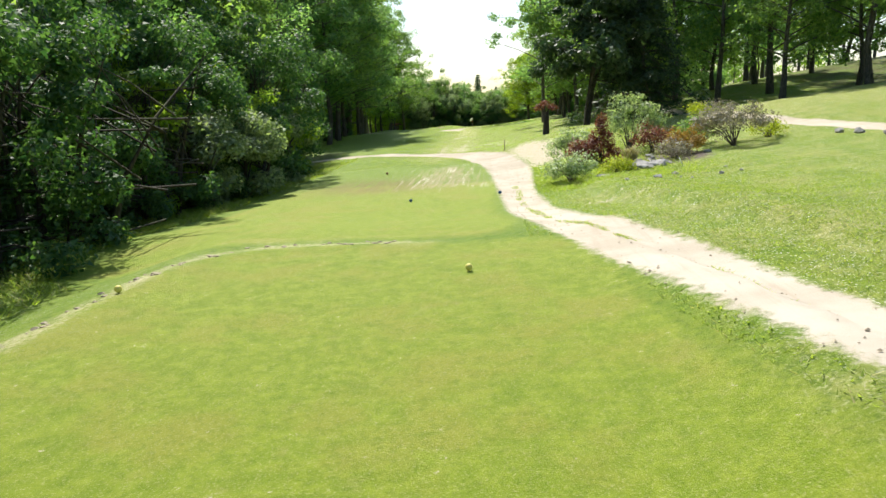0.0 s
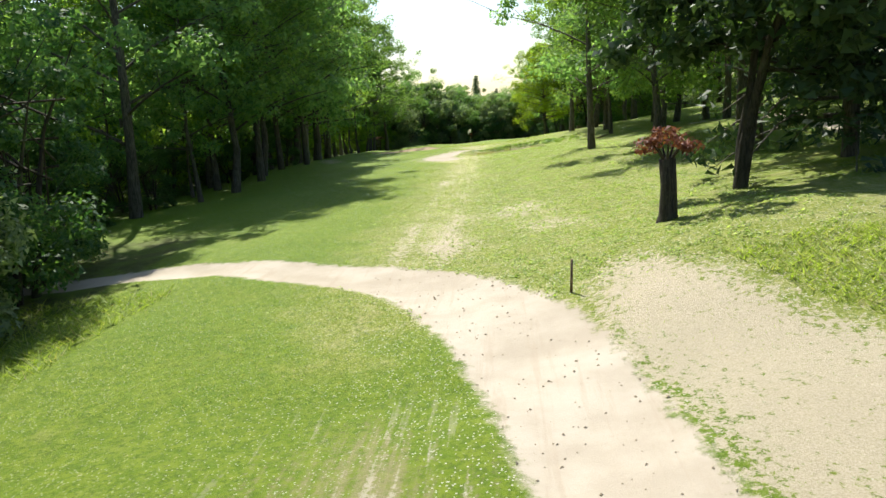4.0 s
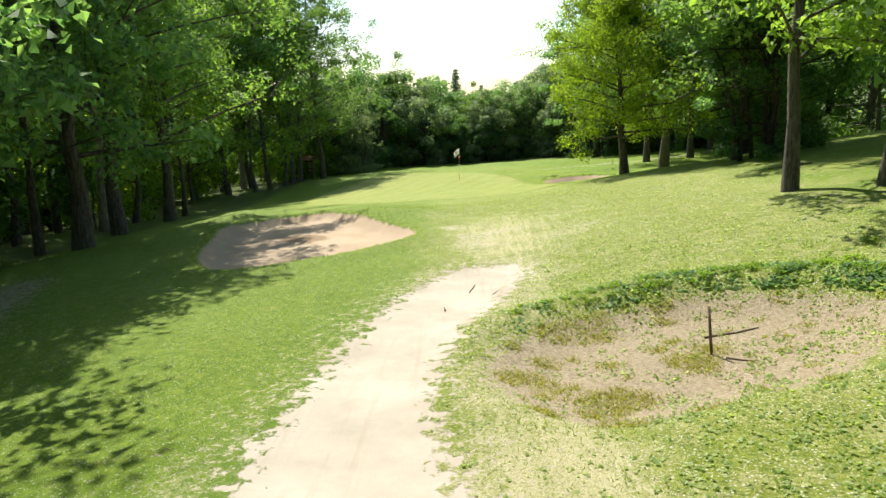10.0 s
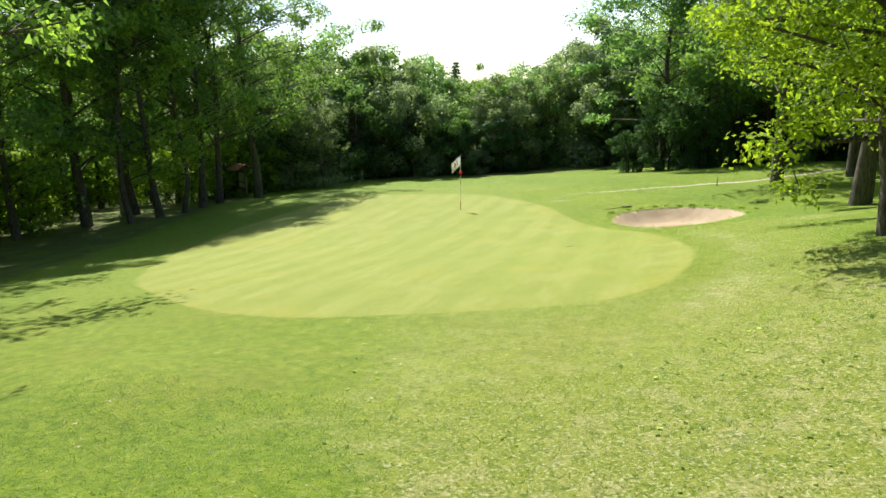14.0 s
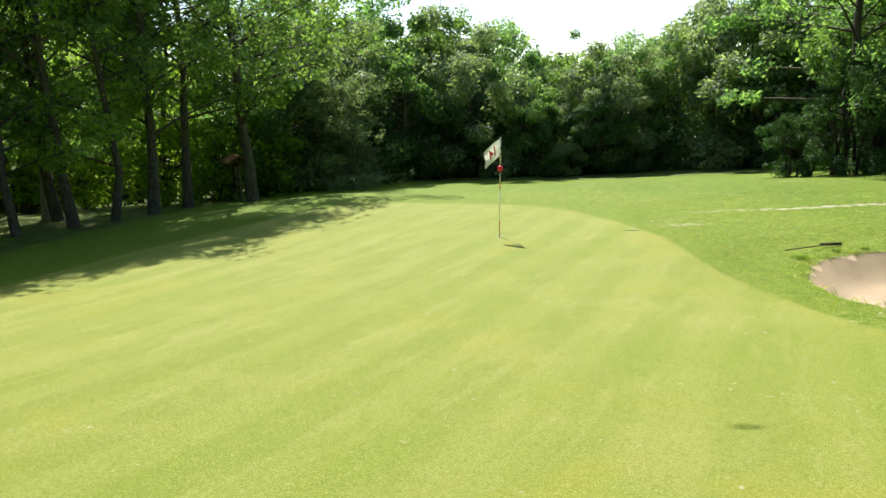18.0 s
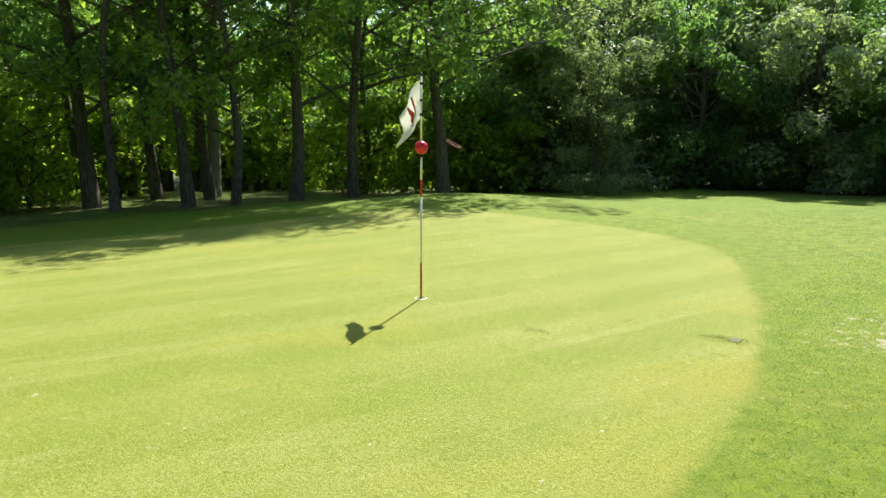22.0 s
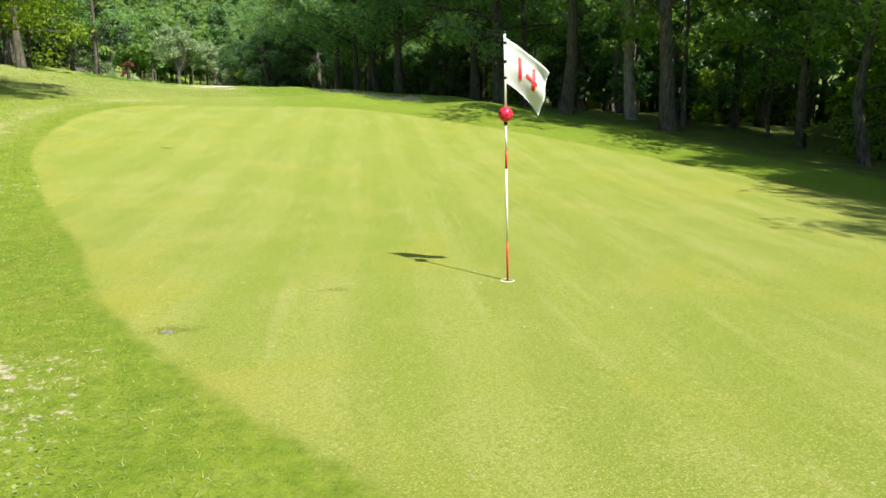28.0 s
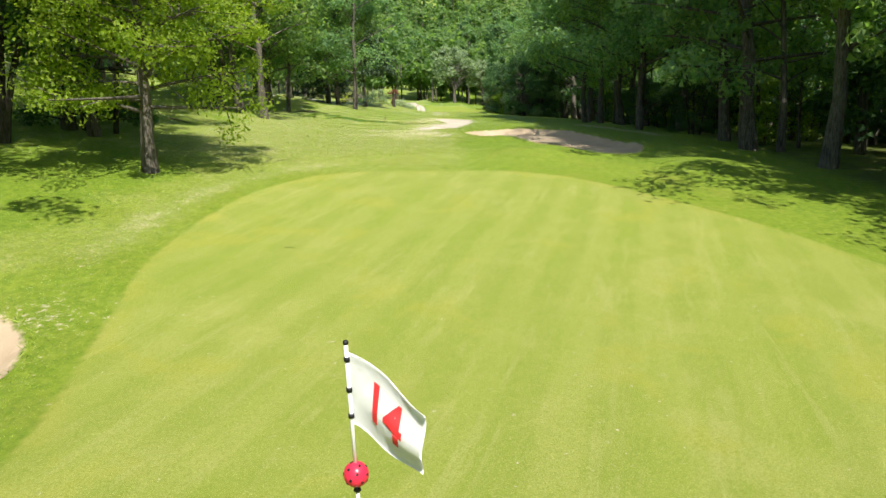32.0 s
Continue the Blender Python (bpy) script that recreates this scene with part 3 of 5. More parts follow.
    return z, dict(rust=rusty, mulch=mulch, lush=lush, damp=damp, ragged=ragged, green=g, tee=tee, sand=path, bunk=np.maximum(a, b), bare=bare, dry=np.clip(dry, 0, 1), litter=np.clip(litter, 0, 1), clover=clover, scraped=0.9 * soft_step(inside(x, y, SCRAPES), -1.1, 1.3), brown=np.clip(soft_step(w, -0.4, 0.4) + shady, 0, 1))


def spaced(*runs):
    """Grid lines: runs of (start, end, step)."""
    return np.unique(np.concatenate([np.arange(a, b, s) for a, b, s in runs]).round(3))


gx = spaced((-700, -100, 60), (-100, -32, 4), (-32, -13, 0.6), (-13, 12, 0.25), (12, 32, 0.6), (32, 100, 4), (100, 761, 60))
gy = spaced((-900, -160, 60), (-160, -112, 3), (-112, 8, 0.25), (8, 45, 0.6), (45, 130, 4), (130, 900, 60))
GX, GY = np.meshgrid(gx, gy)
GZ, LAYERS = land(GX.ravel(), GY.ravel())
# wooded hills far behind the tees and beyond the green
far_y, far_x = GY.ravel(), GX.ravel()
GZ = GZ + 62 * soft_step(-far_y, 190, 420) + 6 * soft_step(far_y, 90, 300)
sheet = GZ.reshape(len(gy), len(gx))


def level(x, y):
    """Height of the finished ground."""
    i, j = np.clip(np.searchsorted(gx, x) - 1, 0, len(gx) - 2), np.clip(np.searchsorted(gy, y) - 1, 0, len(gy) - 2)
    u, v = (x - gx[i]) / (gx[i + 1] - gx[i]), (y - gy[j]) / (gy[j + 1] - gy[j])
    return float((1 - u) * (1 - v) * sheet[j, i] + u * (1 - v) * sheet[j, i + 1] + (1 - u) * v * sheet[j + 1, i] + u * v * sheet[j + 1, i + 1])


corners = np.stack([far_x, far_y, GZ], 1)
nx_, ny_ = len(gx), len(gy)
ii, jj = np.meshgrid(np.arange(nx_ - 1), np.arange(ny_ - 1))
q = (jj * nx_ + ii).ravel()
quads = np.stack([q, q + 1, q + nx_ + 1, q + nx_], 1)


def surface(name, keep, label, category):
    """The cells of the land that belong to one surface, as one sheet."""
    cells = quads[keep]
    used, back = np.unique(cells, return_inverse=True)
    me = bpy.data.meshes.new(name)
    me.from_pydata(corners[used].tolist(), [], back.reshape(-1, 4).tolist())
    for key, values in LAYERS.items():
        me.attributes.new(key, "FLOAT", "POINT").data.foreach_set("value", np.ascontiguousarray(values[used], dtype=np.float32))
    me.polygons.foreach_set("use_smooth", np.ones(len(me.polygons), bool))
    me.materials.append(TURF)
    return tagged(new(name, me), label, category, kind="structure")


mid_of = {k: LAYERS[k][quads].mean(1) for k in ("green", "sand", "bunk")}
cy, cx = far_y[quads].mean(1), far_x[quads].mean(1)
on_green = mid_of["green"] > 0
on_bunker = mid_of["bunk"] > 0
on_patch = (mid_of["sand"] > 0) & (cy > -50) & (cy < -30)
on_path = (mid_of["sand"] > 0) & ~on_patch & ~on_green & ~on_bunker
surface("ground", ~(on_green | on_bunker | on_patch | on_path), "sunlit mown fairway grass with clover and worn patches", "grass")
surface("putting_green", on_green, "close-mown pale green putting surface with mowing stripes", "putting green")
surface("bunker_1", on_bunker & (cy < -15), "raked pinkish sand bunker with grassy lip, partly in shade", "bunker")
surface("bunker_2", on_bunker & (cy >= -15), "small pinkish sand bunker with grassy lip beside the green", "bunker")
surface("sand_patch", on_patch, "bare patch of pale dry sand in the fairway grass", "sand")
surface("path_1", on_path & (cx < 12) & (cy < -60), "pale dusty gravel cart path curving past the tees", "path")
surface("path_2", on_path & (cx >= 12) & (cy < -40), "narrow pale gravel path along the wooded slope", "path")
surface("path_3", on_path & (cy > -5), "thin worn dirt track in the grass behind the green", "path")

# ---- plants ----
def mesh_of(name, verts, faces, material, smooth=False):
    me = bpy.data.meshes.new(name)
    me.from_pydata(np.asarray(verts).tolist(), [], faces if isinstance(faces, list) else faces.tolist())
    if smooth:
        me.polygons.foreach_set("use_smooth", np.ones(len(me.polygons), bool))
    me.materials.append(material)
    return me


def tube(points, radii, sides):
    """A tapered tube along a bent line: corners and faces."""
    p, r = np.asarray(points, float), np.asarray(radii, float)
    d = np.gradient(p, axis=0)
    d /= np.linalg.norm(d, axis=1, keepdims=True) + 1e-9
    ref = np.where(np.abs(d[:, 2:3]) > 0.9, np.array([[1.0, 0, 0]]), np.array([[0, 0, 1.0]]))
    u = np.cross(d, ref)
    u /= np.linalg.norm(u, axis=1, keepdims=True) + 1e-9
    v = np.cross(d, u)
    a = np.arange(sides) * 2 * np.pi / sides
    rim = p[:, None] + r[:, None, None] * (np.cos(a)[None, :, None] * u[:, None] + np.sin(a)[None, :, None] * v[:, None])
    n = len(p)
    faces = []
    for i in range(n - 1):
        for k in range(sides):
            m = (k + 1) % sides
            faces.append((i * sides + k, i * sides + m, (i + 1) * sides + m, (i + 1) * sides + k))
    return rim.reshape(-1, 3), faces


class Wood:
    """Tubes gathered into one mesh."""

    def __init__(self):
        self.v, self.f, self.n = [], [], 0

    def add(self, points, radii, sides):
        v, f = tube(points, radii, sides)
        self.v.append(v)
        self.f += [tuple(i + self.n for i in q_) for q_ in f]
        self.n += len(v)

    def mesh(self, name, material):
        return mesh_of(name, np.concatenate(self.v), self.f, material, True)


def leaves(rng, centres, spread, count, size, flat=0.5, narrow=0.6, fold=False):
    """Many small leaves on the rounded outsides of clumps, turned outwards and to the light."""
    pick = rng.integers(0, len(centres), count)
    sp = spread * rng.uniform(0.5, 1.25, (len(centres), 1))[pick]
    off = rng.normal(0, 1, (count, 3))
    off /= np.linalg.norm(off, axis=1, keepdims=True) + 1e-9
    c = centres[pick] + off * sp * rng.uniform(0.12, 1.0, (count, 1)) ** 0.55 * np.array([1, 1, flat])
    n = 0.75 * off + np.array([0, 0, 0.55]) + rng.normal(0, 0.55, (count, 3))
    n /= np.linalg.norm(n, axis=1, keepdims=True) + 1e-9
    a = np.cross(n, rng.normal(0, 1, (count, 3)))
    a /= np.linalg.norm(a, axis=1, keepdims=True) + 1e-9
    b = np.cross(n, a)
    s = size * rng.uniform(0.55, 1.4, (count, 1))
    if not fold:
        v = np.stack([c - a * s * 0.5 + b * s * narrow * 0.6, c - a * s * 0.42 - b * s * narrow * 0.6, c + a * s * 0.6], 1)
        return v.reshape(-1, 3), np.arange(count * 3).reshape(-1, 3)
    v = np.stack([c - a * s * 0.5, c + b * s * narrow * 0.5 + n * s * 0.1, c + a * s * 0.5, c - b * s * narrow * 0.5 + n * s * 0.1], 1)
    return v.reshape(-1, 3), np.arange(count * 4).reshape(-1, 4)


def broadleaf(seed, H, r0, base, spread, limbs, count, size, leaf, bark=None, stems=1, cluster=0.8, lean=0.0, top=0.93, droop=0.0, low_leaf=False, category="tree", open_=0.5, fold=False):
    """A tree or shrub: tapered bent trunk, limbs, twigs, and a crown of single leaves with gaps."""
    rng = np.random.default_rng(seed)
    wood, tips, ends = Wood(), [], []
    for k in range(stems):
        n = 9
        s = np.linspace(0, 1, n)
        az0 = rng.uniform(0, 6.28)
        tilt = (lean if stems == 1 else rng.uniform(0.12, 0.35)) * H
        wander = np.cumsum(rng.normal(0, 0.008 * H, (n, 2)), 0)
        wander -= wander[0]
        trunk = np.stack([wander[:, 0] + math.cos(az0) * tilt * s**1.4, wander[:, 1] + math.sin(az0) * tilt * s**1.4, s * H * top * rng.uniform(0.85, 1.0 if stems > 1 else 1.0)], 1)
        trunk[0, 2] = -0.25
        rad = r0 * (1 - 0.86 * s**0.9) * (1 if stems == 1 else 0.6)
        rad[0] *= 1.3
        wood.add(trunk, rad, 8)
        for i in range(limbs // stems):
            u = ((i + rng.uniform(0.1, 0.9)) / (limbs / stems)) ** 0.85
            h = base + (H * top * 0.98 - base) * u
            sh = h / (H * top)
            root = np.array([np.interp(sh, s, trunk[:, 0]), np.interp(sh, s, trunk[:, 1]), h])
            rr = np.interp(sh, s, rad) * 0.34
            az_ = i * 2.4 + rng.uniform(-0.5, 0.5)
            shape = (0.7 + 0.3 * math.sin(math.pi * min(1, u + 0.15))) * math.sqrt(max(0.05, 1 - u**2.6))
            L = spread * shape * rng.uniform(0.72, 1.05)
            rise = rng.uniform(0.15, 0.75) + 0.5 * u - droop
            q_ = np.linspace(0, 1, 5)
            bend = rng.normal(0, 0.1 * L, 2)
            path = root + np.stack([q_ * L * math.cos(az_) + bend[0] * q_**2, q_ * L * math.sin(az_) + bend[1] * q_**2, L * rise * (q_ - 0.35 * q_**2)], 1)
            wood.add(path, max(rr, 0.02) * (1 - 0.85 * q_) + 0.006, 4)
            for j in range(rng.integers(3, 6)):
                f = rng.uniform(0.3, 1.0)
                p0 = np.array([np.interp(f, q_, path[:, k_]) for k_ in range(3)])
                p1 = p0 + rng.normal(0, 1, 3) * np.array([1, 1, 0.6]) * 0.24 * L + np.array([0, 0, 0.1 * L])
                wood.add([p0, p1], [0.022, 0.006], 3)
                tips += [p1, 0.5 * (p0 + p1)]
            ends.append(len(tips))
            tips.append(path[-1])
        tips += [trunk[-1] + rng.normal(0, 0.35, 3) for _ in range(2)]
    tips = np.array(tips)
    if low_leaf:
        ring_ = rng.normal(0, 0.45 * spread, (len(tips) // 2, 3)) * np.array([1, 1, 0]) + np.array([0, 0, 1]) * rng.uniform(0.1, base + 0.8, (len(tips) // 2, 1))
        tips = np.concatenate([tips, ring_])
    keep = rng.uniform(0, 1, len(tips)) > open_
    keep[ends] = True
    v, f = leaves(rng, tips[keep], cluster, count, size, 0.7, 0.62, fold)
    v[:, 2] = np.maximum(v[:, 2], 0.02)
    root_ = new("tree" if category == "tree" else "shrub")
    for nm, me in (("trunk", wood.mesh("trunk", bark or BARK)), ("crown", mesh_of("crown", v, f, leaf))):
        ob = new(nm, me)
        ob.parent = root_
    return root_


def dome(seed, H, r0, base, spread, lumps_n, count, size, leaf, stems=1, lump=0.75, bark=None, squash=0.75):
    """A rounded, lumpy tree or bush: stems run to lumps of leaves on an uneven dome."""
    rng = np.random.default_rng(seed)
    wood = Wood()
    d = rng.normal(0, 1, (lumps_n, 3))
    d[:, 2] = d[:, 2] * 0.8 + 0.25
    d /= np.linalg.norm(d, axis=1, keepdims=True)
    mid = base + (H - base) * 0.45
    reach = rng.uniform(0.5, 1.08, (lumps_n, 1))
    lumps = d * reach * np.array([spread, spread, (H - base) * 0.52]) + np.array([0, 0, mid])
    if base < 0.4:
        k = lumps_n // 4
        a_ = rng.uniform(0, 6.283, k)
        lumps[:k] = np.stack([np.cos(a_) * spread * rng.uniform(0.4, 0.9, k), np.sin(a_) * spread * rng.uniform(0.4, 0.9, k), rng.uniform(0.3, 0.22 * H, k)], 1)
    lumps[:, 2] = np.maximum(lumps[:, 2], 0.25)
    feet = rng.normal(0, 0.12 * (stems - 1), (stems, 2))
    tops = [np.array([fx * 3, fy * 3, H * rng.uniform(0.6, 0.75)]) for fx, fy in feet]
    for (fx, fy), t in zip(feet, tops):
        p = np.array([(fx, fy, -0.25), (fx * 1.4 + rng.normal(0, 0.08), fy * 1.4, 0.33 * t[2]), (fx * 2, fy * 2 + rng.normal(0, 0.1), 0.66 * t[2]), t])
        wood.add(p, r0 * np.array([1.3, 0.85, 0.5, 0.12]), 7)
    for i, p in enumerate(lumps):
        t = tops[i % stems]
        k = rng.uniform(0.25, 0.8)
        root = np.array([feet[i % stems][0], feet[i % stems][1], 0]) * (1 - k) + t * k
        root[2] = min(root[2], p[2])
        wood.add([root, (root + p) / 2 + rng.normal(0, 0.1, 3), p], [0.25 * r0 + 0.01, 0.15 * r0 + 0.006, 0.006], 4)
    v, f = leaves(rng, lumps, lump, count, size, squash)
    v[:, 2] = np.maximum(v[:, 2], 0.02)
    root_ = new("tree" if H > 4 else "shrub")
    for nm, me in (("trunk", wood.mesh("trunk", bark or BARK)), ("crown", mesh_of("crown", v, f, leaf))):
        ob = new(nm, me)
        ob.parent = root_
    return root_


def conifer(seed, H, r0, base, spread, whorls, count, size, leaf, droop=0.15):
    rng = np.random.default_rng(seed)
    wood, tips = Wood(), []
    wood.add([(0, 0, -0.2), (0.05, 0, H * 0.4), (0.02, 0.06, H * 0.75), (0, 0, H)], [r0 * 1.3, r0 * 0.8, r0 * 0.4, 0.02], 9)
    for i in range(whorls):
        u = i / (whorls - 1)
        h = base + (H - base) * u * 0.97
        for k in range(5):
            az_ = i * 0.9 + k * 1.257 + rng.uniform(-0.3, 0.3)
            L = spread * (1 - u) ** 0.8 * rng.uniform(0.7, 1.15) + 0.2
            q_ = np.linspace(0, 1, 4)
            path = np.stack([q_ * L * math.cos(az_), q_ * L * math.sin(az_), h + L * (0.18 * q_ - (droop + 0.25) * q_**2)], 1)
            wood.add(path, 0.25 * r0 * (1 - u) * (1 - 0.85 * q_) + 0.008, 4)
            for f_ in np.linspace(0.25, 1, 6):
                tips.append([np.interp(f_, q_, path[:, c_]) for c_ in range(3)] + rng.normal(0, 0.12 * L, 3) * np.array([1, 1, 0.3]))
    v, f = leaves(rng, np.array(tips), 0.35 + 0.05 * spread, count, size, 0.45, 0.28)
    root_ = new("conifer")
    for nm, me in (("trunk", wood.mesh("trunk", BARK)), ("crown", mesh_of("crown", v, f, leaf))):
        ob = new(nm, me)
        ob.parent = root_
    return root_


class Kind:
    """One plant built once; the first place takes it, the others take copies."""

    def __init__(self, make, label, category, group):
        self.ob, self.used = tagged(make, label, category, group), False

    def put(self, x, y, turn=0.0, size=1.0, sink=0.0, label=""):
        m = pose(x, y, level(x, y) - sink, 0, 0, turn) @ Matrix.Diagonal((size, size, size, 1))
        if not self.used:
            self.used = True
            ob = self.ob
        else:
            ob = copy_thing(self.ob, Matrix.Identity(4))
        ob.matrix_basis = m
        if label:
            tagged(ob, label)
        return ob


rng = np.random.default_rng(7)
WOODS = "tall slender woodland tree with bare grey-brown trunk and green crown"
tall = [Kind(broadleaf(11 + i, H, r, b, sp, 30, 10500 if i % 2 else 15500, 0.185, (LEAF_DEEP, LEAF, LEAF_DEEP, LEAF_LIT, LEAF_DEEP)[i], cluster=0.9, lean=ln, open_=0.55 if i % 2 else 0.5), WOODS, "tree", "woodland trees")
        for i, (H, r, b, sp, ln) in enumerate(((18, 0.16, 2.0, 4.1, 0.02), (19, 0.19, 2.3, 4.5, 0.03), (16, 0.12, 1.7, 3.7, 0.04), (17.5, 0.15, 1.6, 4.2, 0.0), (19.5, 0.21, 2.2, 4.8, 0.03)))]
thin = [Kind(broadleaf(31 + i, H, r, b, 2.4, 16, 3400, 0.18, (LEAF_LIT, LEAF_DEEP, LEAF)[i], cluster=0.65, lean=0.05), "thin young woodland tree with dark trunk and sparse leaves", "tree", "woodland saplings")
        for i, (H, r, b) in enumerate(((10.5, 0.08, 1.4), (8.5, 0.065, 1.1), (12, 0.1, 1.8)))]
pale = Kind(broadleaf(41, 18.5, 0.23, 2.8, 4.0, 28, 10000, 0.21, LEAF, PALE_BARK, cluster=0.95), "tall tree with stout pale grey trunk at the woodland edge", "tree", "woodland trees")
wide = [Kind(broadleaf(51 + i, H, r, b, sp, 36, 17000, 0.17, LEAF if i else LEAF_DEEP, cluster=0.85, lean=0.03, droop=0.1), "broad leafy tree with low spreading green branches", "tree", "spreading trees")
        for i, (H, r, b, sp) in enumerate(((13, 0.24, 2.0, 4.6), (14, 0.2, 2.2, 4.1), (11, 0.18, 1.8, 3.8)))]
hedge = [Kind(dome(61 + i, H, 0.08, 0.3, sp, n, 14000, 0.115, mat, stems=4, lump=0.62, bark=DARK_BARK), "dense leafy bush reaching down to the ground", "bush", "woodland edge bushes")
         for i, (H, sp, n, mat) in enumerate(((6.0, 2.3, 46, LEAF_HEDGE), (4.6, 2.0, 38, LEAF_HEDGE), (7.2, 2.6, 56, LEAF_HEDGE), (3.0, 1.5, 26, LEAF_GREY)))]
wall = [Kind(dome(71 + i, H, 0.16, 0.1, sp, n, 12500, 0.165, mat, lump=0.85), "dense rounded leafy tree in the wood behind the green", "tree", "trees behind the green")
        for i, (H, sp, n, mat) in enumerate(((9.5, 2.9, 48, LEAF_WALL), (8.5, 2.7, 44, LEAF_DEEP), (7.5, 2.8, 46, LEAF_GREY), (10.5, 3.0, 52, LEAF)))]
glow_tree = Kind(broadleaf(81, 8.6, 0.19, 1.4, 3.5, 64, 52000, 0.1, LEAF_BRIGHT, cluster=0.66, lean=0.06, top=0.93, droop=0.3, open_=0.3, fold=True), "young tree with bright yellow-green leaves beside the green", "tree", "fairway trees")

under = Kind(broadleaf(66, 2.8, 0.05, 0.3, 1.5, 22, 2600, 0.15, LEAF_UNDER, stems=3, cluster=0.45, low_leaf=True, top=0.88), "sunlit yellow-green undergrowth bush in the wood", "bush", "undergrowth")

spread_tree = Kind(broadleaf(57, 20, 0.26, 3.4, 6.6, 44, 22000, 0.175, LEAF, cluster=0.95, lean=0.02, open_=0.55), "big woodland tree whose wide crown shades the bunker", "tree", "woodland trees")

# the wood on the left of the fairway
edge_left = ((-10.7, -38.4), (-12.8, -31.5), (-12.2, -29.2), (-13, -25.4), (-10.6, -42.5), (-11.4, -47.4), (-10.3, -52.2), (-11.2, -56.4), (-9.8, -45.2), (-9.6, -49.8), (-9.9, -35.2), (-15, -8.8), (-17.2, -8.1), (-20.5, -5.7),
             (-20, -18), (-21, -8.4), (-19.3, -4), (-18.4, -2.4), (-18, 0.4), (-16.5, 3.1), (-13.9, 4.7), (-13.2, 5.7), (-12.9, 9.7), (-14.4, 2.9), (-17.8, 5.6), (-15.8, 6.4), (-16.2, -12.2))
spots = []
for i, (x, y) in enumerate(edge_left):
    # leaf kinds differ by place: more of the sunlit colour beside the green
    tall[(1, 3, 1, 3, 4)[i % 5] if y > -13 else (0, 2, 4, 0, 1)[i % 5]].put(x, y, i * 77.0, rng.uniform(1.08, 1.2) if -47 < y < -34 else rng.uniform(0.85, 0.98) if y > 2 else rng.uniform(0.9, 1.1))
    spots.append((x, y))
# big crowns added where the shade on fairway, bunker and green calls for them
spread_tree.put(-13.2, -15.0, 0, 1.0)
spread_tree.put(-11.6, -40.6, 60, 0.74, label="big woodland tree whose crown shades the fairway")
spread_tree.put(-12.2, -46.3, 310, 0.8, label="big woodland tree whose crown shades the fairway")
spread_tree.put(-12.2, -35.9, 200, 0.78, label="big woodland tree whose crown shades the fairway")
spread_tree.put(-12.6, -20.9, 130, 1.02)
wide[0].put(-11.7, -25.2, 15, 1.25, label="broad leafy tree shading the edge of the bunker")
spread_tree.put(-13.0, 7.6, 45, 0.74, label="big woodland tree whose crown shades the green")
spread_tree.put(-11.58, 12.44, 290, 0.86, label="big woodland tree with low green branches beside the notice board")
pale.put(-14.3, -18.7, 40, 1.0)
pale.put(-16.6, 6.9, 170, 0.95)
spots += [(-15.9, -20.6), (-16.6, 6.9)]


def scatter(n, x0, x1, y0, y1, gap, ok=lambda x, y: True):
    out = []
    for _ in range(n * 12):
        x, y = rng.uniform(x0, x1), rng.uniform(y0, y1)
        if ok(x, y) and all((x - a) ** 2 + (y - b) ** 2 > gap * gap for a, b in spots):
            spots.append((x, y))
            out.append((x, y))
            if len(out) == n:
                break
    return out


def wood_line(x, y):
    """Left of this the wood begins."""
    return x < np.interp(y, (-62, -36, -24, -10, 0, 6, 14), (-11, -11, -13.5, -16, -18.5, -14, -12.5))


for i, (x, y) in enumerate(scatter(8, -21, -12, -62, 18, 2.9, wood_line)):
    tall[(i * 3) % 5].put(x, y, i * 51.0, rng.uniform(0.85, 1.1))
for i, (x, y) in enumerate(scatter(26, -23, -10.5, -62, 18, 1.5, wood_line)):
    thin[i % 3].put(x, y, i * 63.0, rng.uniform(0.8, 1.15))
for i, (x, y) in enumerate(scatter(48, -25, -12.5, -60, 22, 1.6, wood_line)):
    under.put(x, y, i * 40.0, rng.uniform(0.4, 1.0) * (1.7 if y > -13 else 1.0))
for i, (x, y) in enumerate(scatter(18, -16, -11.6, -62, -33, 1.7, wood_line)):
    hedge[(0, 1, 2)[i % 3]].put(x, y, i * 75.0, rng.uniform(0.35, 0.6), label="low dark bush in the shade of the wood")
# dense bushes and trees left of the tees
for i in range(16):
    y = -108 + i * 2.75 + rng.uniform(-0.5, 0.5)
    edge = np.interp(y, (-108, -97, -90, -84, -76, -66), (-6.2, -6.2, -6.2, -6.4, -6.0, -8.2))
    hedge[i % 3].put(edge + rng.uniform(-0.4, 0.3), y, i * 70.0, rng.uniform(0.75, 1.0))
    if i % 2 == 0:
        hedge[(i + 1) % 3].put(edge - 2.8 + rng.uniform(-0.5, 0.5), y + 1.2, i * 35.0, rng.uniform(1.1, 1.4))
    if i % 2 or y > -73:
        wide[i % 3].put(edge - (3.6 if y > -73 else 4.8) + rng.uniform(-0.6, 0.6), y + 0.5, i * 95.0, rng.uniform(1.0, 1.2))
for i, (x, y) in enumerate(((-5.9, -84.5), (-5.6, -78.5), (-6.6, -72.2))):
    hedge[3].put(x, y, i * 120.0, 1.0)
hedge[3].put(-4.7, -82.2, 200, 0.95, label="pale grey-green bush at the edge of the dark hedge")
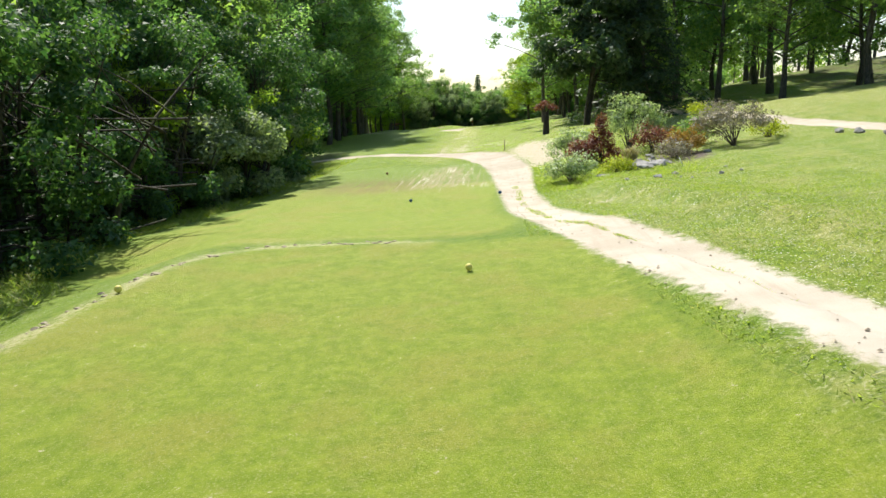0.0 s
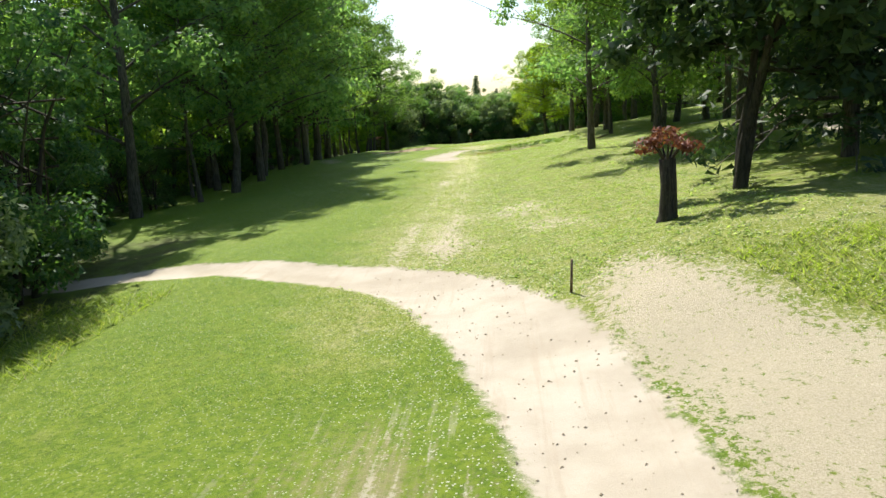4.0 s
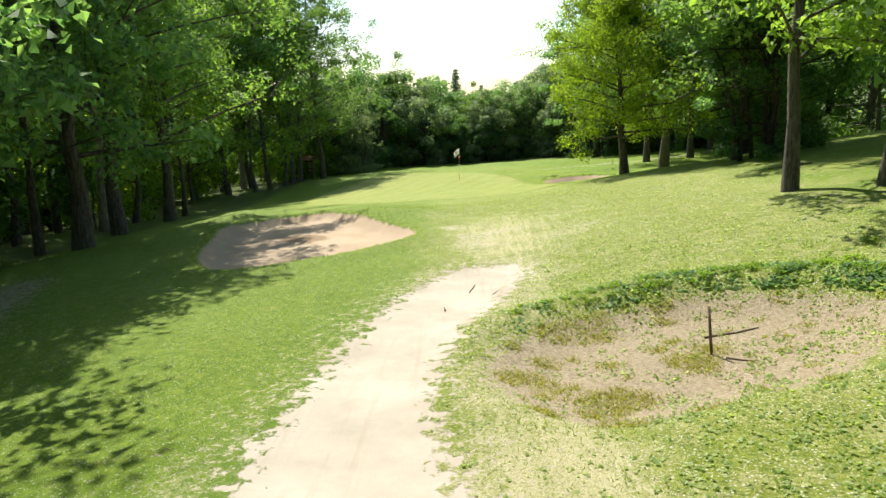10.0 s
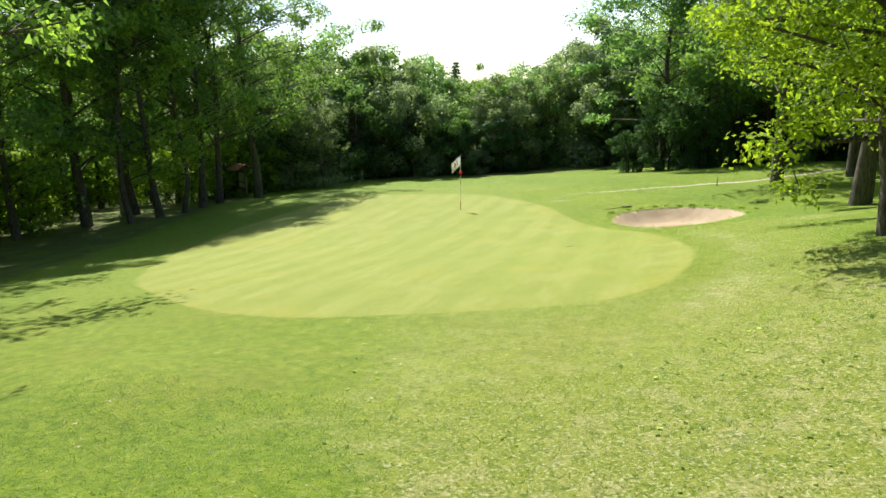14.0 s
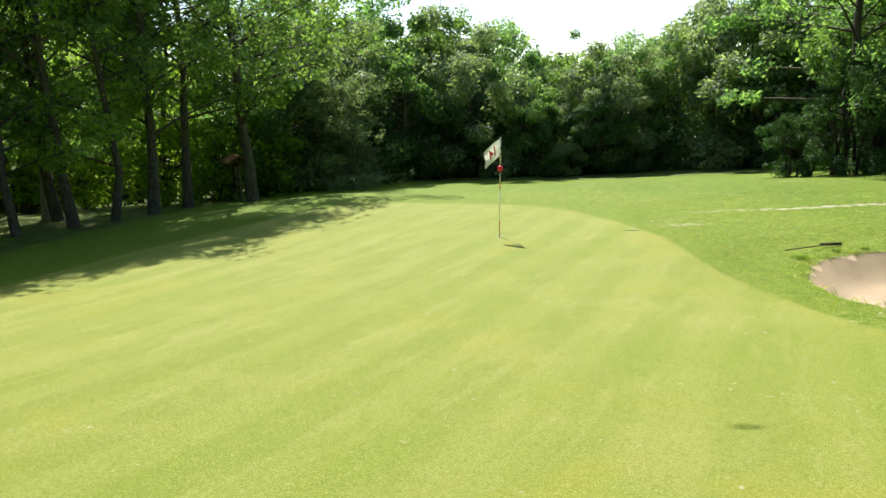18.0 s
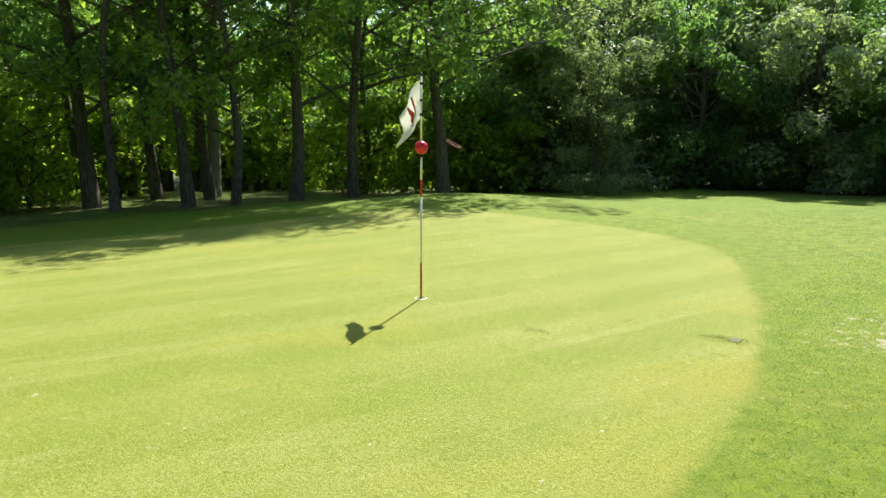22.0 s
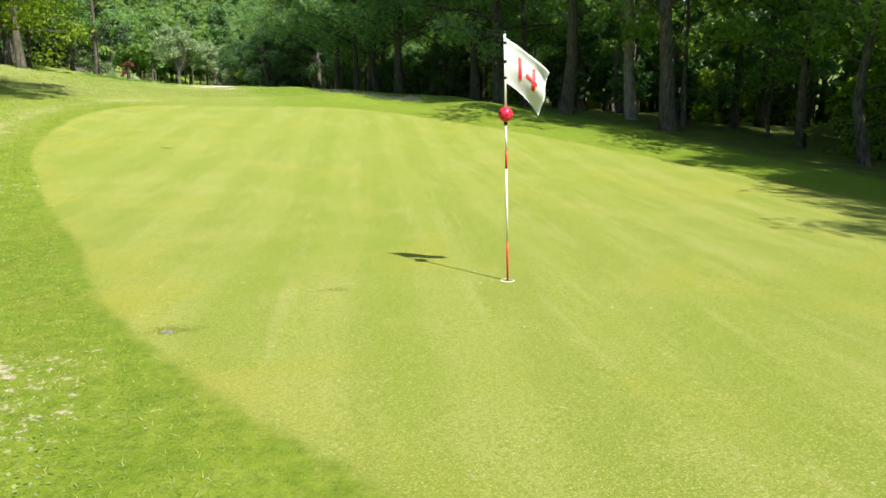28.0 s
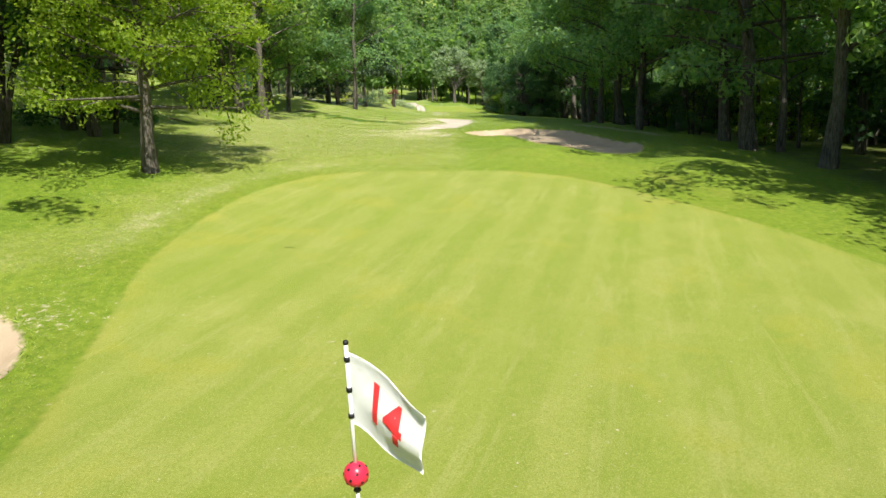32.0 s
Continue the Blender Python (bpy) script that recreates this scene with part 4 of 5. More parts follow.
# sunlit sprays in the hedge, given by a brighter leaf colour
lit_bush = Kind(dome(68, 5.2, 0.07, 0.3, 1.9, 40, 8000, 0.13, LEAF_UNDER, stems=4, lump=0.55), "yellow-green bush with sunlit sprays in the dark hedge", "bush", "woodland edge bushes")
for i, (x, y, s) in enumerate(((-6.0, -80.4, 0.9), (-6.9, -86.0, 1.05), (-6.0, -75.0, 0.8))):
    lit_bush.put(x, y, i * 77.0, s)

# trees on the slope right of the fairway
right = ((7.1, -50.6), (9.0, -54.6), (12.8, -36.6), (13.4, -39.6), (14.6, -41.5), (13.4, -49), (9.6, -40), (9.9, -36.2), (9.8, -31.4), (10.9, -31.6), (11.6, -44), (15.5, -46), (12.6, -53.5), (10.8, -60.5), (15.4, -56), (17, -60), (18.5, -53.5), (20.4, -59.2), (21, -54.7), (24.5, -61.6), (24.7, -54.5), (27.4, -59), (18.6, -66), (22, -68), (26, -70), (16.8, -50), (29, -65), (28, -76), (23.5, -75))
for i, (x, y) in enumerate(right):
    (wide if i % 3 == 1 else tall)[(i * 2) % (3 if i % 3 == 1 else 5)].put(x, y, i * 83.0, rng.uniform(0.85, 1.0))
    spots.append((x, y))
Kind(broadleaf(45, 15.5, 0.17, 2.4, 3.6, 26, 9000, 0.18, LEAF_LIT, cluster=0.8, open_=0.6), "tall fairway tree with grey trunk", "tree", "fairway trees").put(8.36, -30.0, 75, 1.0, label="tall tree with stout scarred grey trunk and bare twigs")
glow_tree.put(7.53, -15.37, 30, 1.0)
spots += [(8.85, -30.1), (7.75, -15.0)]
wide[2].put(12.0, -20.0, 200, 1.15, label="broad dark leafy tree with spreading branches")
hedge[2].put(11.4, -20.6, 10, 0.95, label="dark leafy bush with several leaning stems")
Kind(broadleaf(58, 8.5, 0.2, 1.9, 3.6, 44, 17000, 0.15, LEAF_HEDGE, DARK_BARK, stems=4, cluster=0.6, open_=0.35), "dark broad tree with several leaning trunks on the bank", "tree", "fairway trees").put(12.2, -16.8, 20, 1.0)
wide[0].put(10.9, -19.4, 60, 0.75, label="broad dark leafy tree with spreading branches")
for i, (x, y) in enumerate(((12.4, 1.0), (15.2, 0.8), (17.4, 1.4), (11.4, -7.0), (13.6, -25.6), (15.2, -12.5))):
    (spread_tree if i in (0, 3, 5) else wide[i % 3]).put(x, y, 60 + i * 80.0, (0.95 if i == 3 else 0.8) if i in (0, 3, 5) else rng.uniform(0.95, 1.15), label="broad dark leafy tree with spreading branches")
    spots.append((x, y))
for i, (x, y) in enumerate(scatter(24, 14.5, 34, -96, -8, 3.1, lambda x, y: x > np.interp(y, (-100, -70, -60, -20, -8), (20, 17, 15, 14.5, 16)))):
    (tall if i % 2 else thin)[(i * 2) % (5 if i % 2 else 3)].put(x, y, i * 47.0, rng.uniform(0.85, 1.1))
for i, (x, y) in enumerate(scatter(16, 18, 27, -28, 24, 3.0)):
    wall[i % 4].put(x, y, i * 58.0, rng.uniform(0.95, 1.25))

# the wood behind the green
far_spots = []
for i in range(34):
    a = i / 33
    x = -15 + a * 40
    y = 20.5 + 5.5 * math.sin(a * 5) + 7 * soft_step(np.array(a), 0.35, 0.6) - 9 * soft_step(np.array(a), 0.7, 1.0)
    if not 7.4 < x < 8.9:
        wall[(i * 7 + i // 3) % 4].put(x + rng.uniform(-0.5, 0.5), float(y) + (-1.5, 1.8, 0.2)[i % 3] + rng.uniform(-0.7, 0.7), i * 66.0, (0.86, 1.1, 0.98)[i % 3] * float(np.interp(x, (-15, -9, -4, 0.5, 4, 6.5, 8.5, 25), (11, 10.8, 9.0, 6.9, 7.4, 9.2, 11, 11))) / (9.5, 8.5, 7.5, 10.5)[(i * 7 + i // 3) % 4])
    far_spots.append((x + 1, float(y) + 6 + rng.uniform(-1, 1) + (4 if 7 < x < 9.4 else 0), rng.uniform(0.9, 1.05) * float(np.interp(x, (-15, -9, -4, 1, 4, 8, 25), (11, 10.6, 8.8, 7.2, 7.6, 10, 11)))))
    if not 6.2 < x < 9.6:
        hedge[3 if i % 3 == 1 else 1].put(x + rng.uniform(-0.4, 0.4), float(y) - rng.uniform(1.6, 2.6), i * 20.0, rng.uniform(0.55, 0.95))
for i, (x, y, s) in enumerate(((11.6, 15.6, 1.05), (14.6, 17.0, 1.2), (16.8, 9.6, 1.15), (18.4, 6.2, 1.2), (17, 13.5, 1.25), (20.5, 1.0, 1.2))):
    wide[i % 3].put(x, y, i * 75.0, s)
    hedge[(1, 3)[i % 2]].put(x + 2.2, y + 1.5, i * 33.0, 0.8)
# dark bushes added to stand in for shade at the foot of these trees
for i, (x, y, s) in enumerate(((9.6, 14.6, 0.5), (11.4, 13.6, 0.6), (13.2, 12.8, 0.55), (15.2, 12.4, 0.65), (17.4, 10.6, 0.6), (12.4, 15.5, 0.8), (19.0, 8.6, 0.65))):
    hedge[(0, 2)[i % 2]].put(x, y, i * 51.0, s)
airy = Kind(broadleaf(67, 8.6, 0.09, 0.3, 2.9, 48, 15000, 0.115, LEAF_GREY, stems=4, cluster=0.5, low_leaf=True, open_=0.25), "airy grey-green tree with fine leaves down to the ground", "tree", "trees behind the green")
for i, (x, y, s) in enumerate(((-11.0, 19.6, 1.0), (-8.9, 17.6, 0.62), (4.6, 27.0, 0.85))):
    airy.put(x, y, i * 80.0, s)
tall[0].put(-14.6, 17.2, 20, 0.95)
tall[3].put(-16.5, 13.0, 250, 0.9)
cedar = Kind(conifer(91, 6.8, 0.15, 0.9, 3.2, 15, 9000, 0.26, NEEDLE, 0.3), "dark green conifer with drooping branches beside the garden", "tree", "conifers")
leaning = Kind(broadleaf(93, 9.5, 0.2, 2.2, 3.3, 45, 24000, 0.22, NEEDLE, DARK_BARK, stems=3, cluster=0.55, droop=0.55, open_=0.3), "dark many-stemmed conifer with drooping needles on the bank", "tree", "conifers")
leaning.put(8.3, -66.6, 0, 1.0)
cedar.put(11.6, -64.6, 100, 1.1)
spire = Kind(conifer(92, 12.5, 0.2, 1.5, 2.6, 20, 7000, 0.34, leaf_material("far_needle", (0.1, 0.16, 0.09), (0.18, 0.25, 0.14), 0.4), 0.3), "distant dark conifer rising above the wood", "tree", "conifers")
spire.put(-1.8, 107.9, 30, 1.0, label="distant dark conifer rising above the wood")
spire.put(3.4, 104, 60, 0.72, label="distant dark conifer rising above the wood")


# woods far off: one mass
def far_woods(name, spots_, mat, label, leaf_size=0.62, each=230):
    rg = np.random.default_rng(5)
    vs, fs, n, wood = [], [], 0, Wood()
    for x, y, H in spots_:
        z = level(x, y)
        sp = H * rg.uniform(0.22, 0.3)
        lumps = rg.normal(0, 1, (16, 3))
        lumps /= np.linalg.norm(lumps, axis=1, keepdims=True)
        lumps = lumps * rg.uniform(0.5, 1, (16, 1)) * np.array([sp, sp, H * 0.43]) + np.array([x, y, z + H * 0.55])
        v, f = leaves(rg, lumps, H * 0.13, each, leaf_size, 0.6, 0.7)
        vs.append(v), fs.append(f + n)
        n += len(v)
        wood.add([(x, y, z - 0.3), (x + rg.normal(0, 0.2), y, z + H * 0.5), (x, y, z + H * 0.85)], [0.2, 0.13, 0.03], 5)
    ob = tagged(new(name, mesh_of(name, np.concatenate(vs), np.concatenate(fs), mat)), label, "woods", kind="stuff")
    t_ = tagged(new(name + "_trunks", wood.mesh("trunks", BARK)), "grey-brown trunks in the depth of the wood", "tree trunks", kind="stuff")
    return ob, t_


def cloud(n, x0, x1, y0, y1, h0, h1):
    return [(rng.uniform(x0, x1), rng.uniform(y0, y1), rng.uniform(h0, h1)) for _ in range(n)]


far_woods("distant_woods", far_spots + cloud(70, -45, 45, 42, 66, 8.0, 9.6), LEAF_FAR, "hazy mass of leafy trees beyond the green", 0.32, 1500)
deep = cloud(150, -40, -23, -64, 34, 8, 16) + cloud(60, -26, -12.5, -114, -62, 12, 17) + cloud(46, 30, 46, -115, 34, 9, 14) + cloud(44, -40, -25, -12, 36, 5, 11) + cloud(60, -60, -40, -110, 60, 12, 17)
# leaf colour carries the light: bright beside the green, dark to the south
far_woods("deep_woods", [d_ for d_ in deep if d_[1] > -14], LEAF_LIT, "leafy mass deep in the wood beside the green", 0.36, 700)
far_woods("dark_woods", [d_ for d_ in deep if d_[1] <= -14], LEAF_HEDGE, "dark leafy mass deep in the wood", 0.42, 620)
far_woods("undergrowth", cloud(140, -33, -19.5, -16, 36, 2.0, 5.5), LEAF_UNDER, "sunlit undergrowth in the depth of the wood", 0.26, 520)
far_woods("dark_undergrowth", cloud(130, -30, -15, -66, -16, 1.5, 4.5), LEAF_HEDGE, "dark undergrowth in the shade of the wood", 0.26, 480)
hills = cloud(330, -50, 75, -330, -165, 12, 18) + cloud(60, -120, -40, -330, -165, 12, 18) + cloud(40, -50, -13, -170, -116, 12, 17) + cloud(30, 16, 60, -170, -118, 11, 15) + cloud(10, -12, 14, -185, -160, 14, 19)
far_woods("hillside_woods", hills, LEAF, "wooded hillside far behind the tees", 1.05, 380)
pine = Kind(dome(95, 11, 0.3, 3.2, 5.6, 44, 6000, 0.42, LEAF_GREY, lump=1.2), "broad round-topped pine standing far behind the tees", "tree", "conifers")
pine.put(0.3, -146, 0, 1.0)
pine.put(-6.5, -150, 80, 0.8)

poplar = Kind(dome(97, 22, 0.3, 1.5, 2.6, 60, 7000, 0.55, LEAF_WALL, lump=1.2), "tall narrow poplar standing far behind the tees", "tree", "poplars")
for x, y, s in ((-2.6, -176, 1.0), (-9.6, -165, 1.05), (-13.5, -178, 1.1), (9.5, -180, 0.85)):
    poplar.put(x, y, x * 40, s)

# garden beside the first path
def shrub(seed, x, y, H, sp, count, size, mat, label, kind="shrub", stems=5, cluster=0.2, base=0.0, bark=None):
    """A rounded garden shrub: thin stems and a lumpy dome of small leaves."""
    rg = np.random.default_rng(seed)
    wood, n = Wood(), 34
    d = rg.normal(0, 1, (n, 3))
    d[:, 2] = np.abs(d[:, 2]) * 0.9 - 0.15
    d /= np.linalg.norm(d, axis=1, keepdims=True)
    lumps = d * rg.uniform(0.55, 1.0, (n, 1)) * np.array([sp, sp, (H - base) * 0.6]) + np.array([0, 0, base + (H - base) * 0.38])
    for p in lumps[:: max(1, n // (stems * 3))]:
        wood.add([(rg.normal(0, 0.05), rg.normal(0, 0.05), -0.05), p * np.array([0.4, 0.4, 0.6]), p], [0.012 + 0.008 * H, 0.01, 0.004], 4)
    v, f = leaves(rg, lumps, cluster * 1.5, count, size, 0.8)
    v[:, 2] = np.maximum(v[:, 2], 0.015)
    ob = tagged(new(kind), label, kind, "garden shrubs")
    for nm, me in (("stem", wood.mesh("stem", bark or BARK)), ("foliage", mesh_of("foliage", v, f, mat))):
        ob_ = new(nm, me)
        ob_.parent = ob
    ob.location = (x, y, level(x, y))
    return ob


shrub(201, 8.5, -78.6, 2.2, 1.1, 3600, 0.085, LEAF_GREY, "airy grey-green shrub with fine upright branches", cluster=0.26)
def cone_shrub(seed, x, y, H, sp, count, size, mat, label):
    """A dense upright shrub that narrows to its top."""
    rg = np.random.default_rng(seed)
    wood, n = Wood(), 46
    u = rg.uniform(0, 1, n) ** 1.3
    a = np.arange(n) * 2.4
    r = sp * (1 - u) ** 0.75 * rg.uniform(0.55, 1.0, n)
    lumps = np.stack([r * np.cos(a), r * np.sin(a), 0.15 + u * (H - 0.2)], 1)
    for p in lumps[::3]:
        wood.add([(rg.normal(0, 0.05), rg.normal(0, 0.05), -0.05), p * np.array([0.35, 0.35, 0.55]), p], [0.024, 0.014, 0.004], 4)
    v, f = leaves(rg, lumps, 0.2, count, size, 1.3)
    v[:, 2] = np.maximum(v[:, 2], 0.015)
    ob = tagged(new("shrub"), label, "shrub", "garden shrubs")
    for nm, me in (("stem", wood.mesh("stem", BARK)), ("foliage", mesh_of("foliage", v, f, mat))):
        new(nm, me).parent = ob
    ob.location = (x, y, level(x, y))
    return ob


cone_shrub(202, 6.95, -81.9, 1.6, 0.72, 5200, 0.06, LEAF_RED, "upright cone-shaped rusty red shrub in the garden bed")
shrub(203, 6.3, -82.0, 0.9, 0.45, 1700, 0.065, LEAF_RED, "low dark red-leaved shrub in the garden bed", cluster=0.2)
shrub(204, 6.2, -80.6, 1.3, 0.82, 4600, 0.065, LEAF_WHITE, "grey-green variegated shrub beside the path")
shrub(205, 5.7, -85.2, 0.85, 0.74, 3600, 0.065, LEAF_WHITE, "rounded white-edged variegated shrub beside the path")
shrub(206, 7.05, -84.8, 0.4, 0.5, 1700, 0.055, LEAF_YELLOW, "low yellow-green cushion shrub")
shrub(207, 9.7, -81.8, 0.85, 0.6, 2200, 0.065, LEAF_ORANGE, "rounded orange and yellow shrub")
shrub(208, 8.95, -80.4, 1.15, 0.6, 2000, 0.065, LEAF_RED, "dark red shrub behind the orange one")
shrub(209, 9.15, -82.7, 0.55, 0.55, 1200, 0.06, LEAF_MAUVE, "low brownish shrub on the rockery")
shrub(210, 11.5, -81.0, 1.65, 1.25, 4200, 0.075, LEAF_MAUVE, "spreading pale mauve flowering shrub", cluster=0.3)
shrub(211, 10.7, -79.4, 1.0, 0.7, 1600, 0.07, LEAF, "green shrub behind the mauve one")
shrub(212, 11.5, -76.4, 1.2, 0.45, 1200, 0.07, LEAF_YELLOW, "small young tree with yellow-green leaves", cluster=0.2, base=0.5, stems=2)
stump = tagged(new("stump"), "thick dark tree stump with rusty red shoots on top", "stump")
stump.location = (5.95, -69.9, level(5.95, -69.9))
w_ = Wood()
w_.add([(0, 0, -0.15), (0.02, 0, 0.1), (0.03, 0.02, 0.6), (0.0, 0.03, 1.12), (0.0, 0.03, 1.16)], [0.23, 0.17, 0.145, 0.15, 0.02], 10)
rg = np.random.default_rng(213)
for k in range(7):
    a = k * 0.9
    w_.add([(0, 0, 1.0), (0.2 * math.cos(a), 0.2 * math.sin(a), 1.3), (0.42 * math.cos(a), 0.42 * math.sin(a), 1.36 + 0.1 * (k % 3))], [0.03, 0.02, 0.006], 5)
v_, f_ = leaves(rg, np.array([(0.38 * math.cos(k * 0.9), 0.38 * math.sin(k * 0.9), 1.36 + 0.1 * (k % 3)) for k in range(7)]), 0.26, 900, 0.075, 0.6)
for nm, me in (("trunk", w_.mesh("trunk", DARK_BARK)), ("foliage", mesh_of("foliage", v_, f_, LEAF_RED))):
    new(nm, me).parent = stump
shrub(214, 12.8, -80.4, 0.6, 0.65, 1300, 0.06, LEAF_YELLOW, "low pale green shrub at the garden's edge")


def straw_grass(x, y, n, length, label):
    """A fountain of dry ornamental grass."""
    rg = np.random.default_rng(int(n + abs(x)))
    a, out_ = rg.uniform(0, 6.283, n), rg.uniform(0.15, 0.75, n)
    L = length * rg.uniform(0.6, 1.1, n)
    foot = rg.normal(0, 0.06, (n, 2))
    mid_ = np.stack([foot[:, 0] + np.cos(a) * L * out_ * 0.4, foot[:, 1] + np.sin(a) * L * out_ * 0.4, L * 0.62], 1)
    tip_ = np.stack([foot[:, 0] + np.cos(a) * L * out_, foot[:, 1] + np.sin(a) * L * out_, L * (0.95 - 0.55 * out_)], 1)
    low = np.stack([foot[:, 0], foot[:, 1], np.full(n, -0.02)], 1)
    side = np.stack([-np.sin(a), np.cos(a), 0 * a], 1) * 0.006
    v = np.stack([low - side, low + side, mid_ + side, mid_ - side, tip_], 1).reshape(-1, 3)
    f = [q_ for k in range(n) for q_ in ((5 * k, 5 * k + 1, 5 * k + 2, 5 * k + 3), (5 * k + 3, 5 * k + 2, 5 * k + 4))]
    ob = tagged(new("ornamental_grass", mesh_of("ornamental_grass", v, f, STRAW)), label, "grass tuft")
    ob.location = (x, y, level(x, y))
    return ob


STRAW = leaf_material("straw_blade", (0.3, 0.26, 0.14), (0.52, 0.46, 0.3), 0.3)
straw_grass(7.75, -82.9, 520, 0.8, "fountain of dry straw-coloured ornamental grass")


def boulder(x, y, r, label="rough grey garden stone lying in the grass"):
    rg = np.random.default_rng(int(abs(x * 31 + y * 17)))
    bm = bmesh.new()
    bmesh.ops.create_icosphere(bm, subdivisions=2, radius=r)
    s = rg.uniform(0.7, 1.3, 3)
    for v in bm.verts:
        n = noise.noise(v.co / r * 1.4 + Vector((x, y, 0))) * 0.5 + noise.noise(v.co / r * 3 + Vector((y, x, 1))) * 0.28
        v.co = Vector((v.co.x * s[0], v.co.y * s[1], v.co.z * 0.7)) * (1 + n)
    me = bpy.data.meshes.new("stone")
    bm.to_mesh(me)
    bm.free()
    me.materials.append(STONE)
    ob = tagged(new("stone", me), label, "stone", "garden stones")
    ob.location = (x, y, level(x, y) + r * 0.25)
    return ob


STONE = plain("grey_stone", (0.29, 0.28, 0.26), 0.9, vary=0.3, scale=9, bump=0.6)
for x, y, r in ((14.6, -81.6, 0.2), (14.9, -82.3, 0.22), (15.3, -83.3, 0.2), (8.2, -86.8, 0.1), (9.6, -86.4, 0.06), (8.1, -82.3, 0.16), (8.4, -83.0, 0.12), (7.9, -81.3, 0.13), (8.6, -81.6, 0.18), (10.3, -82.2, 0.14), (7.6, -83.2, 0.1), (7.43, -88.28, 0.1), (8.02, -88.1, 0.07), (6.68, -88.46, 0.08), (9.19, -87.45, 0.09), (9.73, -87.27, 0.07), (8.33, -87.96, 0.05),
                (7.85, -84.1, 0.2), (8.43, -84.2, 0.18), (8.3, -83.6, 0.22), (7.9, -82.7, 0.2), (8.7, -83.2, 0.16), (8.5, -82.4, 0.2), (6.43, -85.8, 0.14), (7.3, -83.7, 0.15)):
    boulder(x, y, r * 0.78)
for x, y, r in ((7.4, -84.3, 0.26), (7.8, -84.45, 0.3), (8.2, -84.0, 0.24), (6.5, -85.9, 0.16), (7.95, -83.6, 0.28), (8.55, -83.7, 0.22), (8.1, -82.9, 0.2)):
    boulder(x, y, r, "flat grey slab of the rockery").scale = (1.3, 1.0, 0.55)

# ---- things ----
def part(name, bm, material, parent, label=""):
    me = bpy.data.meshes.new(name)
    bm.to_mesh(me)
    bm.free()
    me.materials.append(material)
    ob = new(name, me)
    ob.parent = parent
    if label:
        tagged(ob, label)
    return ob


def rod(r1, r2, z0, z1, sides=14, x=0.0, y=0.0):
    bm = bmesh.new()
    bmesh.ops.create_cone(bm, cap_ends=True, segments=sides, radius1=r1, radius2=r2, depth=z1 - z0, matrix=Matrix.Translation((x, y, (z0 + z1) / 2)))
    for f in bm.faces:
        f.smooth = len(f.verts) == 4
    return bm


def box(x0, x1, y0, y1, z0, z1, bevel=0.0, m=None):
    bm = bmesh.new()
    bmesh.ops.create_cube(bm, size=1.0, matrix=Matrix.Translation(((x0 + x1) / 2, (y0 + y1) / 2, (z0 + z1) / 2)) @ Matrix.Diagonal((x1 - x0, y1 - y0, z1 - z0, 1)))
    if bevel:
        bmesh.ops.bevel(bm, geom=list(bm.edges), offset=bevel, segments=2, affect="EDGES", profile=0.6)
    if m is not None:
        bmesh.ops.transform(bm, matrix=m, verts=list(bm.verts))
    return bm


def ball(r, z, x=0.0, y=0.0):
    bm = bmesh.new()
    bmesh.ops.create_uvsphere(bm, u_segments=24, v_segments=14, radius=r, matrix=Matrix.Translation((x, y, z)))
    for f in bm.faces:
        f.smooth = True
    return bm


WHITE = plain("white_paint", (0.82, 0.82, 0.8), 0.35, vary=0.05)
RED = plain("red_paint", (0.55, 0.03, 0.03), 0.35, vary=0.12)
PINK_RED = plain("red_plastic", (0.75, 0.03, 0.07), 0.3, vary=0.08)
MAROON = plain("dark_red_paint", (0.14, 0.02, 0.02), 0.4, vary=0.15)
YELLOW = plain("yellow_paint", (0.7, 0.62, 0.16), 0.45, vary=0.1)
NAVY = plain("dark_blue_paint", (0.02, 0.07, 0.16), 0.4, vary=0.2)
BLACK = plain("black_plastic", (0.015, 0.015, 0.016), 0.5, vary=0.3)
TIMBER = plain("weathered_timber", (0.16, 0.11, 0.075), 0.8, vary=0.35, scale=30)
TILE = plain("roof_tile", (0.42, 0.2, 0.13), 0.85, vary=0.25, scale=18)
PANEL = plain("pale_panel", (0.6, 0.57, 0.5), 0.6, vary=0.1)

flagstick = tagged(new("flagstick"), "red and white golf flagstick in the hole with flag and ball", "flagstick")
flagstick.location = (0, 0, level(0, 0))
flagstick.rotation_euler = (0, radians(1.5), 0)
pole_bands = ((0.0, 0.35, RED), (0.35, 0.99, WHITE), (0.99, 1.15, RED), (1.15, 1.36, WHITE), (1.36, 1.4, RED), (1.4, 2.1, WHITE))
for z0, z1, mat in pole_bands:
    part("pole_section", rod(0.0095, 0.0095, z0, z1), mat, flagstick)
part("pole_tip", ball(0.014, 2.11), BLACK, flagstick)
marker = part("marker_ball", ball(0.062, 1.45), PINK_RED, flagstick, "red perforated plastic ball on the pole")
for k in range(22):
    zc = 1 - 2 * (k + 0.5) / 22
    d = Vector((math.sqrt(1 - zc * zc) * math.cos(k * 2.4), math.sqrt(1 - zc * zc) * math.sin(k * 2.4), zc))
    bm = rod(0.0075, 0.0075, 0.056, 0.0635, 8)
    bmesh.ops.transform(bm, matrix=Matrix.Translation((0, 0, 1.45)) @ d.to_track_quat("Z", "Y").to_matrix().to_4x4(), verts=list(bm.verts))
    part("hole", bm, BLACK, marker)
